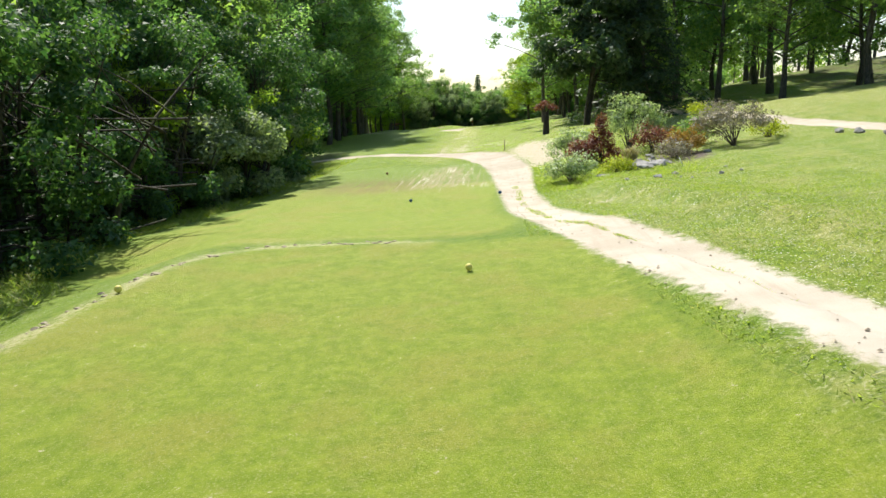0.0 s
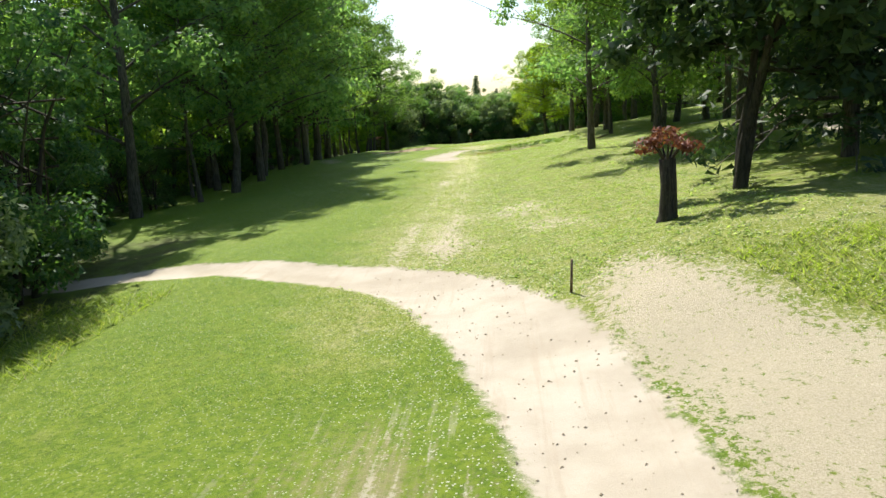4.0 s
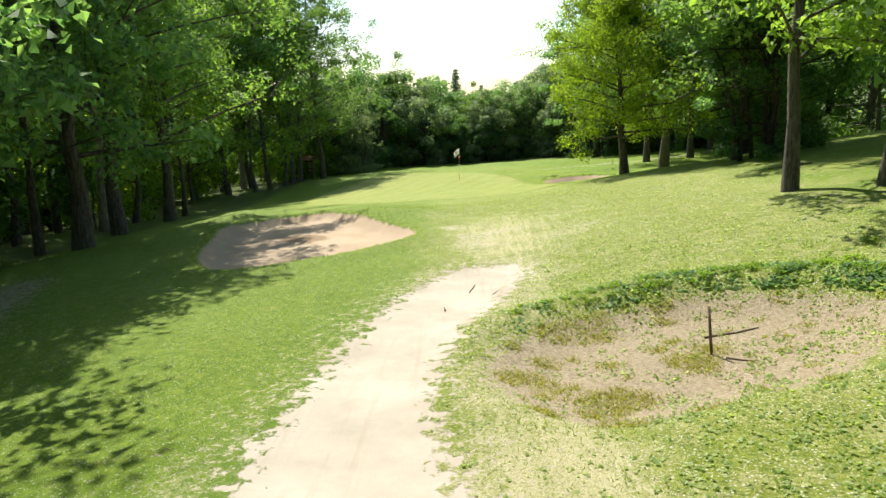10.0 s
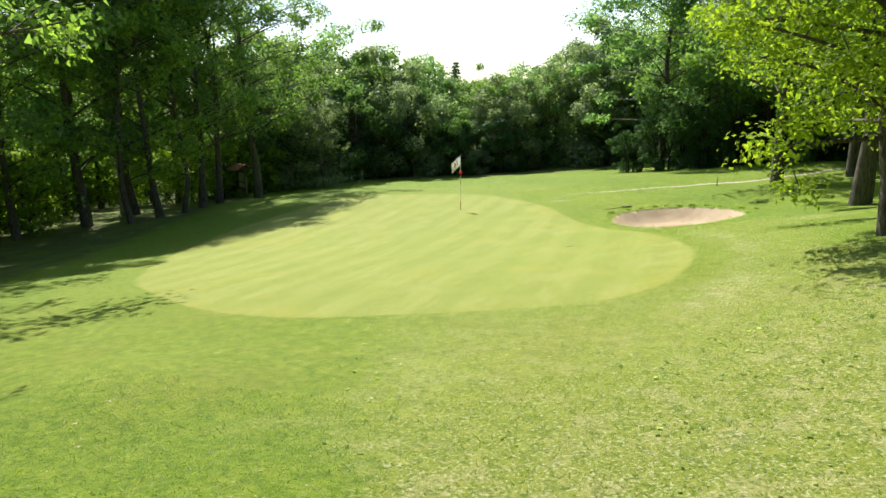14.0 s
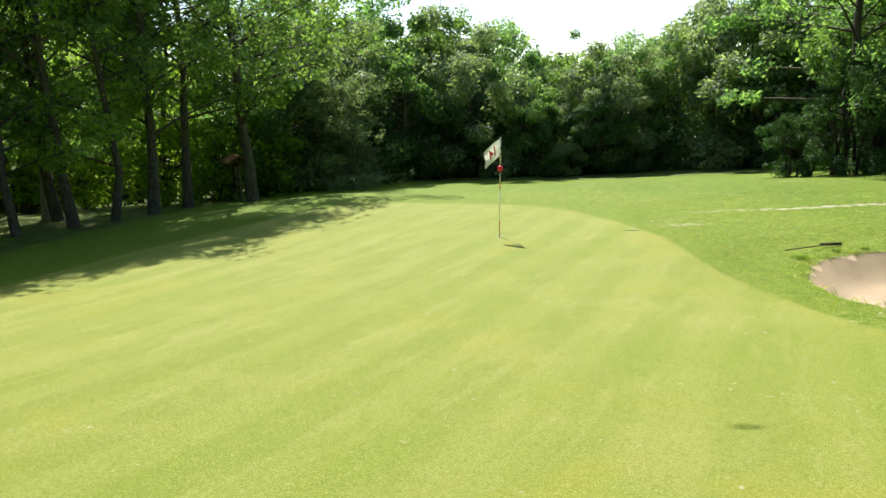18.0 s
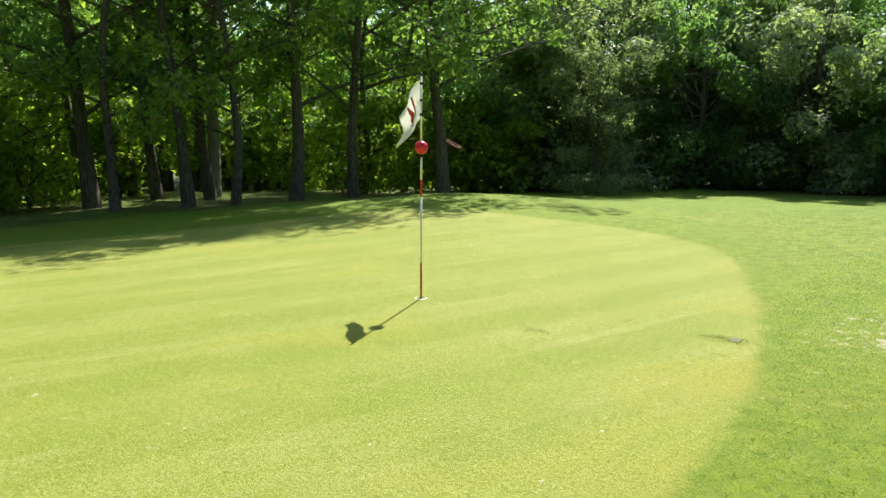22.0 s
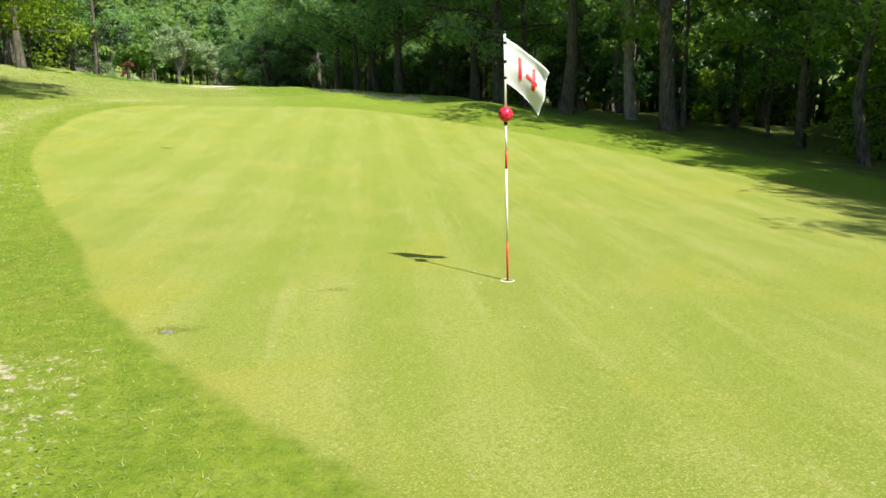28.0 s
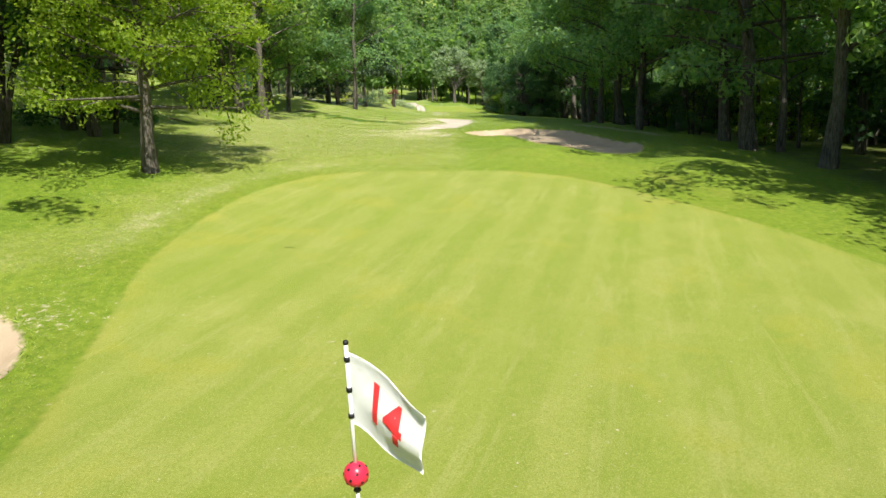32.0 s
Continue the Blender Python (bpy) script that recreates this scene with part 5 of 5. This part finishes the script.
for z in (2.03, 1.88, 1.75):
    part("clip", rod(0.015, 0.015, z - 0.011, z + 0.011, 10), BLACK, flagstick, "small dark clip that fastens the flag")
part("stop_ring", rod(0.02, 0.013, 1.365, 1.385, 12), BLACK, flagstick)

bm = bmesh.new()
nu, nv = 28, 18
W_, H_ = 0.5, 0.36
FLAG_DIR = radians(168)


def flag_point(u, v):
    """Cloth hanging from the pole in a light wind: u along, v down."""
    sag = 0.36 * u**1.25
    along_ = W_ * u * (0.74 - 0.12 * v)
    wave = 0.05 * u * math.sin(5.5 * u + 2.2 * v) + 0.035 * u * math.sin(8 * v)
    x = along_ * math.cos(FLAG_DIR) - wave * math.sin(FLAG_DIR)
    y = along_ * math.sin(FLAG_DIR) + wave * math.cos(FLAG_DIR)
    return Vector((x, y, 2.07 - v * H_ - sag * W_ * 1.6))


grid = [[bm.verts.new(flag_point(i / nu, j / nv)) for j in range(nv + 1)] for i in range(nu + 1)]
for i in range(nu):
    for j in range(nv):
        bm.faces.new((grid[i][j], grid[i + 1][j], grid[i + 1][j + 1], grid[i][j + 1])).smooth = True
bmesh.ops.solidify(bm, geom=list(bm.faces), thickness=0.0015)
flag = part("flag", bm, plain("flag_cloth_white", (0.84, 0.84, 0.82), 0.8, vary=0.03), flagstick, "white cloth flag with a red number 14")
curve = bpy.data.curves.new("number", "FONT")
curve.body, curve.size, curve.align_x, curve.align_y = "14", 0.26, "CENTER", "CENTER"
curve.offset, curve.resolution_u = 0.006, 3
holder = bpy.data.objects.new("number", curve)
flat_text = bpy.data.meshes.new_from_object(holder)
bpy.data.objects.remove(holder)
bm = bmesh.new()
bm.from_mesh(flat_text)
bmesh.ops.subdivide_edges(bm, edges=[e for e in bm.edges if e.calc_length() > 0.03], cuts=3)
bmesh.ops.triangulate(bm, faces=list(bm.faces))
plain_xy = [(v.co.x, v.co.y) for v in bm.verts]
for side, name in ((1, "number"), (-1, "number_reverse")):
    b2 = bm.copy()
    b2.verts.ensure_lookup_table()
    for v, (tx, ty) in zip(b2.verts, plain_xy):
        u, w = 0.5 + tx / W_, 0.5 - ty / H_ * 0.95
        p = flag_point(u, w)
        out = Vector((-math.sin(FLAG_DIR), math.cos(FLAG_DIR), 0))
        v.co = p + out * 0.004 * side
    part(name, b2, RED, flag, "red painted number 14")
bm.free()
cup = tagged(new("hole_cup"), "white rim of the golf hole in the green", "golf hole")
cup.location = (0, 0, level(0, 0))
bm = bmesh.new()
ring_a = [bm.verts.new((0.054 * math.cos(a), 0.054 * math.sin(a), 0.006)) for a in np.arange(24) * math.pi / 12]
ring_b = [bm.verts.new((0.0615 * math.cos(a), 0.0615 * math.sin(a), 0.004)) for a in np.arange(24) * math.pi / 12]
ring_c = [bm.verts.new((0.054 * math.cos(a), 0.054 * math.sin(a), -0.1)) for a in np.arange(24) * math.pi / 12]
for k in range(24):
    n_ = (k + 1) % 24
    bm.faces.new((ring_a[k], ring_b[k], ring_b[n_], ring_a[n_]))
    bm.faces.new((ring_a[n_], ring_c[n_], ring_c[k], ring_a[k]))
part("rim", bm, WHITE, cup)


def tee_marker(x, y, material, label):
    ob = tagged(new("tee_marker"), label, "tee marker", "tee markers")
    ob.location = (x, y, level(x, y))
    part("ball", ball(0.045, 0.052), material, ob)
    part("spike", rod(0.008, 0.006, -0.06, 0.03, 8), BLACK, ob)
    return ob


tee_marker(3.2, -97.7, YELLOW, "yellow ball-shaped tee marker on the mown tee")
tee_marker(-0.9, -98.2, YELLOW, "yellow ball-shaped tee marker in the tee's grassy edge")
tee_marker(1.25, -87.2, NAVY, "dark blue ball-shaped tee marker on the lower tee")
tee_marker(3.62, -86.4, NAVY, "dark blue ball-shaped tee marker beside the cart path")
tee_marker(-0.62, -78.9, MAROON, "dark red ball-shaped tee marker on the worn forward tee")


def stake(x, y, h, tilt, label):
    ob = tagged(new("stake"), label, "stake", "marker stakes")
    ob.matrix_world = pose(x, y, level(x, y), tilt, tilt * 0.5, 0)
    part("post", rod(0.022, 0.018, -0.15, h, 8), TIMBER, ob)
    return ob


stake(3.75, -38.6, 0.62, -6, "thin dark wooden stake leaning in the waste area")
stake(10.3, 1.6, 0.34, 3, "short brown wooden stake beside the worn dirt track")
stake(3.89, -72.97, 0.5, 3, "thin dark stake in the grass beside the cart path")

peg = tagged(new("stake"), "short white plastic peg leaning in the grass", "stake", "marker stakes")
peg.matrix_world = pose(8.9, -84.8, level(8.9, -84.8), 0, -28, 20)
part("post", rod(0.016, 0.014, -0.1, 0.3, 8), WHITE, peg)

# information board under a small tiled roof
board = tagged(new("notice_board"), "wooden notice board under a small tiled roof at the wood's edge", "notice board")
bx, by = -12.94, 13.98
board.matrix_world = pose(bx, by, level(bx, by), 0, 0, -52)
for x in (-0.55, 0.55):
    part("post", box(x - 0.05, x + 0.05, -0.05, 0.05, -0.2, 1.75, 0.008), TIMBER, board)
for z0, z1 in ((0.55, 0.62), (0.9, 0.96), (1.5, 1.58)):
    part("rail", box(-0.498, 0.498, -0.03, 0.03, z0, z1, 0.006), TIMBER, board)
part("panel", box(-0.49, 0.49, -0.012, 0.012, 0.97, 1.49, 0.004), PANEL, board, "pale printed panel")
part("panel", box(-0.49, 0.49, -0.012, 0.012, 0.64, 0.88, 0.004), PANEL, board, "pale printed panel")
for s in (-1, 1):
    slope = pose(0, 0, 1.98, 28 * s, 0, 0)
    part("roof", box(-0.85, 0.85, -0.62 if s > 0 else 0.012, -0.012 if s > 0 else 0.62, -0.03, 0.0, 0.004, slope), TIMBER, board)
    for k in range(8):
        part("tile", box(-0.85 + k * 0.213, -0.85 + k * 0.213 + 0.2, -0.63 if s > 0 else 0.0, 0.0 if s > 0 else 0.63, 0.004, 0.03, 0.008, slope), TILE, board)
    part("brace", box(-0.6 if s < 0 else 0.5, -0.5 if s < 0 else 0.6, -0.4, 0.4, 1.7, 1.76, 0.006), TIMBER, board)


# ---- grass ----
def grass(name, n, x0, x1, y0, y1, tall_, wide_, seed, label, ok, mat=None):
    """Single leaning blades of grass over a stretch of the turf."""
    rg = np.random.default_rng(seed)
    x, y = rg.uniform(x0, x1, n), rg.uniform(y0, y1, n)
    z, lay = land(x, y)
    k = ok(x, y, lay, rg)
    x, y, z = x[k], y[k], z[k]
    n = len(x)
    a = rg.uniform(0, 6.283, n)
    h = tall_ * rg.uniform(0.5, 1.3, n)
    lean_ = rg.uniform(0.8, 2.4, n) * h
    w = wide_ * rg.uniform(0.6, 1.3, n)
    b = rg.uniform(0, 6.283, n)
    p = np.stack([x, y, z - 0.005], 1)
    side = np.stack([np.cos(a) * w, np.sin(a) * w, 0 * w], 1)
    tip = p + np.stack([np.cos(b) * lean_, np.sin(b) * lean_, h], 1)
    v = np.stack([p - side, p + side, tip], 1).reshape(-1, 3)
    return tagged(new(name, mesh_of(name, v, np.arange(3 * n).reshape(-1, 3), mat or GRASS)), label, "grass", kind="stuff")


def rough_only(x, y, lay, rg):
    near = soft_step(x, -4.5, -1.5) * soft_step(-x, -8.0, -5.0) * (0.15 + 0.85 * soft_step(-y, 17, 24))
    return (lay["green"] < -0.5) & (lay["tee"] < 0) & (lay["sand"] < -0.1) & (lay["bunk"] < -0.05) & (rg.uniform(0, 1, len(x)) > lay["bare"] * 0.8) & (rg.uniform(0, 1, len(x)) < near)


grass("fairway_grass", 380000, -4.5, 8.0, -76, -12, 0.028, 0.0065, 1, "short rough fairway grass with clover", rough_only)
CLOVER = leaf_material("clover_leaf", (0.2, 0.29, 0.06), (0.46, 0.52, 0.26), 0.6)


def broad_weeds(name, n, x0, x1, y0, y1, big, seed, label, ok, mat=None):
    """Low broad-leaved weeds and clover: small leaves held nearly flat in loose groups."""
    rg_ = np.random.default_rng(seed)
    mids = np.stack([rg_.uniform(x0, x1, n // 9), rg_.uniform(y0, y1, n // 9)], 1)
    at_ = mids[rg_.integers(0, len(mids), n)] + rg_.normal(0, 0.07, (n, 2))
    z, lay = land(at_[:, 0], at_[:, 1])
    k = ok(at_[:, 0], at_[:, 1], lay, rg_)
    c = np.stack([at_[k, 0], at_[k, 1], z[k] + big * rg_.uniform(0.25, 0.75, k.sum())], 1)
    m_ = len(c)
    turn_ = rg_.uniform(0, 6.283, m_)
    r_ = big * rg_.uniform(0.45, 1.1, (m_, 1))
    a = np.stack([np.cos(turn_), np.sin(turn_), rg_.normal(0, 0.35, m_)], 1) * r_
    b = np.stack([-np.sin(turn_), np.cos(turn_), rg_.normal(0, 0.35, m_)], 1) * r_ * 0.75
    v = np.stack([c - a, c - b, c + a, c + b], 1).reshape(-1, 3)
    return tagged(new(name, mesh_of(name, v, np.arange(4 * m_).reshape(-1, 4), mat or CLOVER)), label, "weeds", kind="stuff")


broad_weeds("clover_patches", 85000, -1.0, 8.5, -73, -20, 0.029, 21, "pale clover and broad-leaved weeds in the fairway grass",
            lambda x, y, lay, rg_: (lay["green"] < -1.5) & (lay["sand"] < 0.1) & (lay["bunk"] < -0.3) & (rg_.uniform(0, 1, len(x)) < (0.12 + 0.88 * soft_step(x, 0.5, 4)) * (0.15 + 0.85 * soft_step(-y, 30, 38))))
broad_weeds("collar_weeds", 60000, 3.2, 9.0, -20, 4, 0.013, 22, "pale clover in the grass beside the green",
            lambda x, y, lay, rg_: (lay["green"] < -0.8) & (lay["bunk"] < -0.2) & (rg_.uniform(0, 1, len(x)) < 0.55))
grass("collar_grass", 120000, 2.5, 9.5, -17, 5, 0.02, 0.006, 2, "short mown grass round the putting green",
      lambda x, y, lay, rg: (lay["green"] < -0.1) & (lay["bunk"] < -0.1) & (lay["sand"] < 0.0) & (rg.uniform(0, 1, len(x)) < soft_step(-x, -9.5, -6.0)))
GREEN_BLADE = leaf_material("green_blade", (0.15, 0.21, 0.018), (0.4, 0.43, 0.11), 0.4)
grass("green_blades", 240000, -4.5, 3.8, -7, 5.2, 0.007, 0.0028, 8, "tiny close-mown blades of the putting green",
      lambda x, y, lay, rg: (lay["green"] > 0.02) & (rg.uniform(0, 1, len(x)) < soft_step(x, -4.5, -1.5) * soft_step(y, -7, -3)), GREEN_BLADE)
grass("bank_grass", 70000, 4, 13, -104, -84, 0.04, 0.008, 3, "mown meadow grass above the path",
      lambda x, y, lay, rg: (lay["sand"] < -0.08) & (lay["tee"] < -0.05) & (rg.uniform(0, 1, len(x)) < soft_step(-x, -13, -8)))
grass("lip_grass", 60000, -8, 9.5, -42, 0, 0.09, 0.009, 4, "longer grass fringing the bunkers",
      lambda x, y, lay, rg: ((lay["bunk"] > -0.22) & (lay["bunk"] < 0.02)) | ((inside(x, y, WASTE) > -0.5) & (inside(x, y, WASTE) < 0.25) & (y > -38.6)))
grass("edge_grass", 26000, -6.5, -2.2, -104, -70, 0.16, 0.01, 5, "long grass at the foot of the bushes", lambda x, y, lay, rg: (lay["tee"] < -0.6) & (x < np.interp(y, (-104, -97, -84, -70), (-2.9, -2.9, -3.9, -3.4))))
grass("garden_grass", 34000, 4.4, 10, -87, -73, 0.12, 0.01, 6, "long tufted grass round the garden bed", lambda x, y, lay, rg: (lay["sand"] < -0.05) & (lay["bare"] < 0.3) & (rg.uniform(0, 1, len(x)) < soft_step(-x, -10, -7)))

# waste area: weeds on its rim, yellow tufts inside, sticks
clumps = np.random.default_rng(12).uniform((1.0, -40.8, 0.05), (6.2, -36.6, 0.3), (120, 3))


def in_waste(x, y, lay, rg):
    near = np.zeros(len(x), bool)
    for cx_, cy_, cr in clumps:
        near |= np.hypot(x - cx_, y - cy_) < cr * (1.0 if cx_ < 3.8 else 0.4) * rg.uniform(0.3, 1.2, len(x))
    return near & (inside(x, y, WASTE) > 0.1)


broad_weeds("rim_weeds", 13000, 1.3, 7.6, -39.5, -35.4, 0.045, 23, "dense leafy weeds along the bank of the waste area",
            lambda x, y, lay, rg_: (inside(x, y, WASTE) > -0.75) & (inside(x, y, WASTE) < 0.12) & (y > -38.6) & (rg_.uniform(0, 1, len(x)) < (0.2 + 0.8 * soft_step(x, 2.2, 4.5)) * (0.55 + 0.45 * np.sin(x * 5.1 + 2 * np.sin(y * 4)))), LEAF_DEEP)
YELLOW_BLADE = leaf_material("yellow_grass_blade", (0.26, 0.25, 0.035), (0.46, 0.42, 0.1), 0.5)
grass("waste_tufts", 60000, 0.8, 6.4, -41, -36.4, 0.05, 0.008, 11, "yellowish weeds growing in the bare soil", in_waste, YELLOW_BLADE)
weed = Kind(shrub(301, 0, 0, 0.2, 0.5, 230, 0.1, LEAF_UNDER, "leafy green weed on the rim of the waste area", kind="weed", cluster=0.16), "leafy green weed on the rim of the waste area", "weed", "weeds")
rg = np.random.default_rng(44)
for i in range(64):
    a = i / 63
    x, y = 1.5 + 5.6 * a, np.interp(1.5 + 5.6 * a, (1.5, 3, 4.5, 6, 7.1), (-37.0, -36.3, -36.1, -36.7, -38.2))
    weed.put(x + rg.uniform(-0.15, 0.15), float(y) + rg.uniform(-0.25, 0.3), rg.uniform(0, 360), rg.uniform(0.12, 0.22) + 0.08 * a)
for i in range(16):
    a = rg.uniform(0, 1)
    weed.put(6.4 + rg.uniform(-0.5, 1.6), -40 + 4.5 * a, rg.uniform(0, 360), rg.uniform(0.2, 0.42))
for x, y in ((5.3, -2.5), (6, -1.95), (6.5, -1.85), (7.0, -1.75), (7.4, -1.8), (7.8, -1.95), (8.2, -2.1), (8.6, -2.4), (8.9, -2.9), (9.3, -3.8), (9.1, -4.9), (9.6, -4.3)):
    weed.put(x, y, x * 90, rg.uniform(0.15, 0.3), label="tuft of long grass and weeds on the bunker's lip")


def stick(x, y, length, r, turn, label, lift=0.0):
    """A bent dead branch lying on the ground."""
    n, w = 6, Wood()
    c, s_ = math.cos(radians(turn)), math.sin(radians(turn))
    pts = []
    for k in range(n):
        u = (k / (n - 1) - 0.5) * length
        px_, py_ = x + c * u - s_ * 0.015 * length * math.sin(k * 1.7), y + s_ * u + c * 0.015 * length * math.sin(k * 1.7)
        pts.append((px_, py_, level(px_, py_) + r * 0.8 + lift * k / n))
    w.add(pts, r * np.linspace(1.0, 0.55, n), 7)
    return tagged(new("stick", w.mesh("stick", TIMBER)), label, "stick", "fallen sticks")


stick(4.25, -37.9, 0.8, 0.016, 12, "thin dead stick lying in the waste area")
stick(4.0, -38.9, 0.35, 0.014, -40, "short dark stick at the foot of the stake")
rake = tagged(new("bunker_rake"), "bunker rake with dark head lying in the grass", "rake")
rake.matrix_world = pose(6.05, -1.55, level(6.05, -1.55) + 0.02, 0, 0, 12)
part("head", box(-0.19, 0.19, -0.02, 0.02, 0.005, 0.05, 0.006), BLACK, rake, "dark plastic rake head")
bm = rod(0.011, 0.011, 0.0, 1.25, 10)
bmesh.ops.transform(bm, matrix=Matrix.Rotation(radians(88), 4, "X") @ Matrix.Rotation(radians(0), 4, "Z"), verts=list(bm.verts))
bmesh.ops.transform(bm, matrix=Matrix.Rotation(radians(-62), 4, "Z") @ Matrix.Translation((0, 0, 0.03)), verts=list(bm.verts))
part("handle", bm, TIMBER, rake, "thin weathered wooden handle")
for k in range(9):
    part("tine", rod(0.004, 0.003, 0.0, 0.075, 6, x=-0.176 + k * 0.044), BLACK, rake)
# three thin rods added in place of worn dark marks in the sand
stick(0.75, -34.9, 0.5, 0.011, 78, "dark piece of old wood half buried in the sand")
stick(1.15, -35.3, 0.25, 0.006, 60, "dark twig lying on the bare sand")
stick(0.3, -36.2, 0.25, 0.014, 95, "dark twig lying on the bare sand")
stick(5.55, -41.4, 0.3, 0.022, 20, "dark lump of dead wood in the grass")
stick(8.9, -41.5, 1.6, 0.04, 60, "grey fallen branch lying under the trees")
stick(10.4, -25.2, 1.2, 0.03, 150, "grey fallen branch lying under the trees")

# sprinkler head in the collar of the green
head = tagged(new("sprinkler_head"), "round grey sprinkler cover set flush in the grass", "sprinkler")
head.location = (2.82, 0.55, level(2.82, 0.55))
GREY_PLASTIC = plain("grey_plastic", (0.2, 0.195, 0.17), 0.9, vary=0.35)
part("cover", rod(0.042, 0.039, -0.03, 0.004, 20), GREY_PLASTIC, head)
part("nozzle", rod(0.014, 0.012, 0.004, 0.008, 12), GREY_PLASTIC, head)

# old pitch marks: small darker tufts in the green
DARK_BLADE = leaf_material("dark_grass_blade", (0.09, 0.14, 0.02), (0.2, 0.24, 0.05), 0.4)
for i, (x, y, r, n) in enumerate(((1.51, -0.19, 0.14, 420), (2.78, 0.52, 0.2, 1100), (2.8, -10.3, 0.12, 700))):
    spot = lambda px_, py_, lay, rg_, x=x, y=y, r=r: np.hypot((px_ - x) * 0.8, (py_ - y) * 1.6) < r * rg_.uniform(0.3, 1, len(px_))
    grass("pitch_mark", n * 3, x - r * 1.3, x + r * 1.3, y - r, y + r, 0.012, 0.004, 60 + i, "small dark worn mark in the putting green", spot, DARK_BLADE)

# small loose stones along the edge of the upper tee
PEBBLE = plain("earth_clod", (0.36, 0.3, 0.21), 0.85, vary=0.3, scale=20)
rg = np.random.default_rng(70)
edge_line = ((-0.1, -95.85), (-0.8, -96.8), (-1.0, -98.6), (-1.0, -100.1), (1.2, -95.5), (2.2, -95.6))
for i in range(60):
    k = i % 5
    (ax, ay), (bx_, by_) = ((edge_line[0], edge_line[1]), (edge_line[1], edge_line[2]), (edge_line[2], edge_line[3]), (edge_line[0], edge_line[4]), (edge_line[4], edge_line[5]))[k]
    u = rg.uniform(0, 1)
    x, y, r = ax + (bx_ - ax) * u - rg.uniform(0, 0.35), ay + (by_ - ay) * u + rg.uniform(-0.1, 0.3), rg.uniform(0.012, 0.04)
    bm = bmesh.new()
    bmesh.ops.create_icosphere(bm, subdivisions=1, radius=r)
    for v in bm.verts:
        v.co = Vector((v.co.x * 1.4, v.co.y, v.co.z * 0.6)) * rg.uniform(0.6, 1.3)
    me = bpy.data.meshes.new("pebble")
    bm.to_mesh(me)
    bm.free()
    me.materials.append(PEBBLE)
    tagged(new("clod", me), "small dry clod of earth in the worn edge of the tee", "clod", "earth clods").location = (x, y, level(x, y) + r * 0.08)

# tufts along the middle of the cart path
mid_line = PATH_A[(PATH_A[:, 1] < -84)]
grass("path_tufts", 280000, 3.6, 9.5, -111, -84.5, 0.028, 0.006, 90, "broken line of grass along the middle of the cart path",
      lambda x, y, lay, rg: (np.abs(x - np.interp(y, mid_line[:, 1], mid_line[:, 0]) - 0.06 * np.sin(y * 1.3)) < 0.11 * rg.uniform(0.2, 1, len(x))) & (np.sin(y * 3.1 + np.sin(y * 1.7) * 2) > -0.35))

# loose stones on the cart path
rg = np.random.default_rng(95)
n = 5200
x, y = rg.uniform(0.5, 9.0, n), rg.uniform(-108, -69, n)
k = along(x, y, PATH_A) > -0.06
x, y = x[k], y[k]
r = rg.uniform(0.006, 0.02, len(x)) * rg.uniform(0.6, 1.3, len(x))
z = land(x, y)[0] + 0.3 * r
turn_ = rg.uniform(0, 6.283, len(x))
ring_ = [np.stack([x + np.cos(turn_ + q_) * r * w_, y + np.sin(turn_ + q_) * r * w_, z], 1) for q_, w_ in ((0, 1.3), (1.5, 0.9), (3.0, 1.2), (4.8, 0.85))]
top_ = np.stack([x, y, z + 0.75 * r], 1)
v = np.stack(ring_ + [top_], 1).reshape(-1, 3)
b_ = 5 * np.arange(len(x))[:, None, None]
f = (b_ + np.array([[0, 1, 4], [1, 2, 4], [2, 3, 4], [3, 0, 4]])).reshape(-1, 3)
tagged(new("loose_stones", mesh_of("loose_stones", v, f, PEBBLE)), "small loose stones scattered on the gravel path", "gravel", kind="stuff")
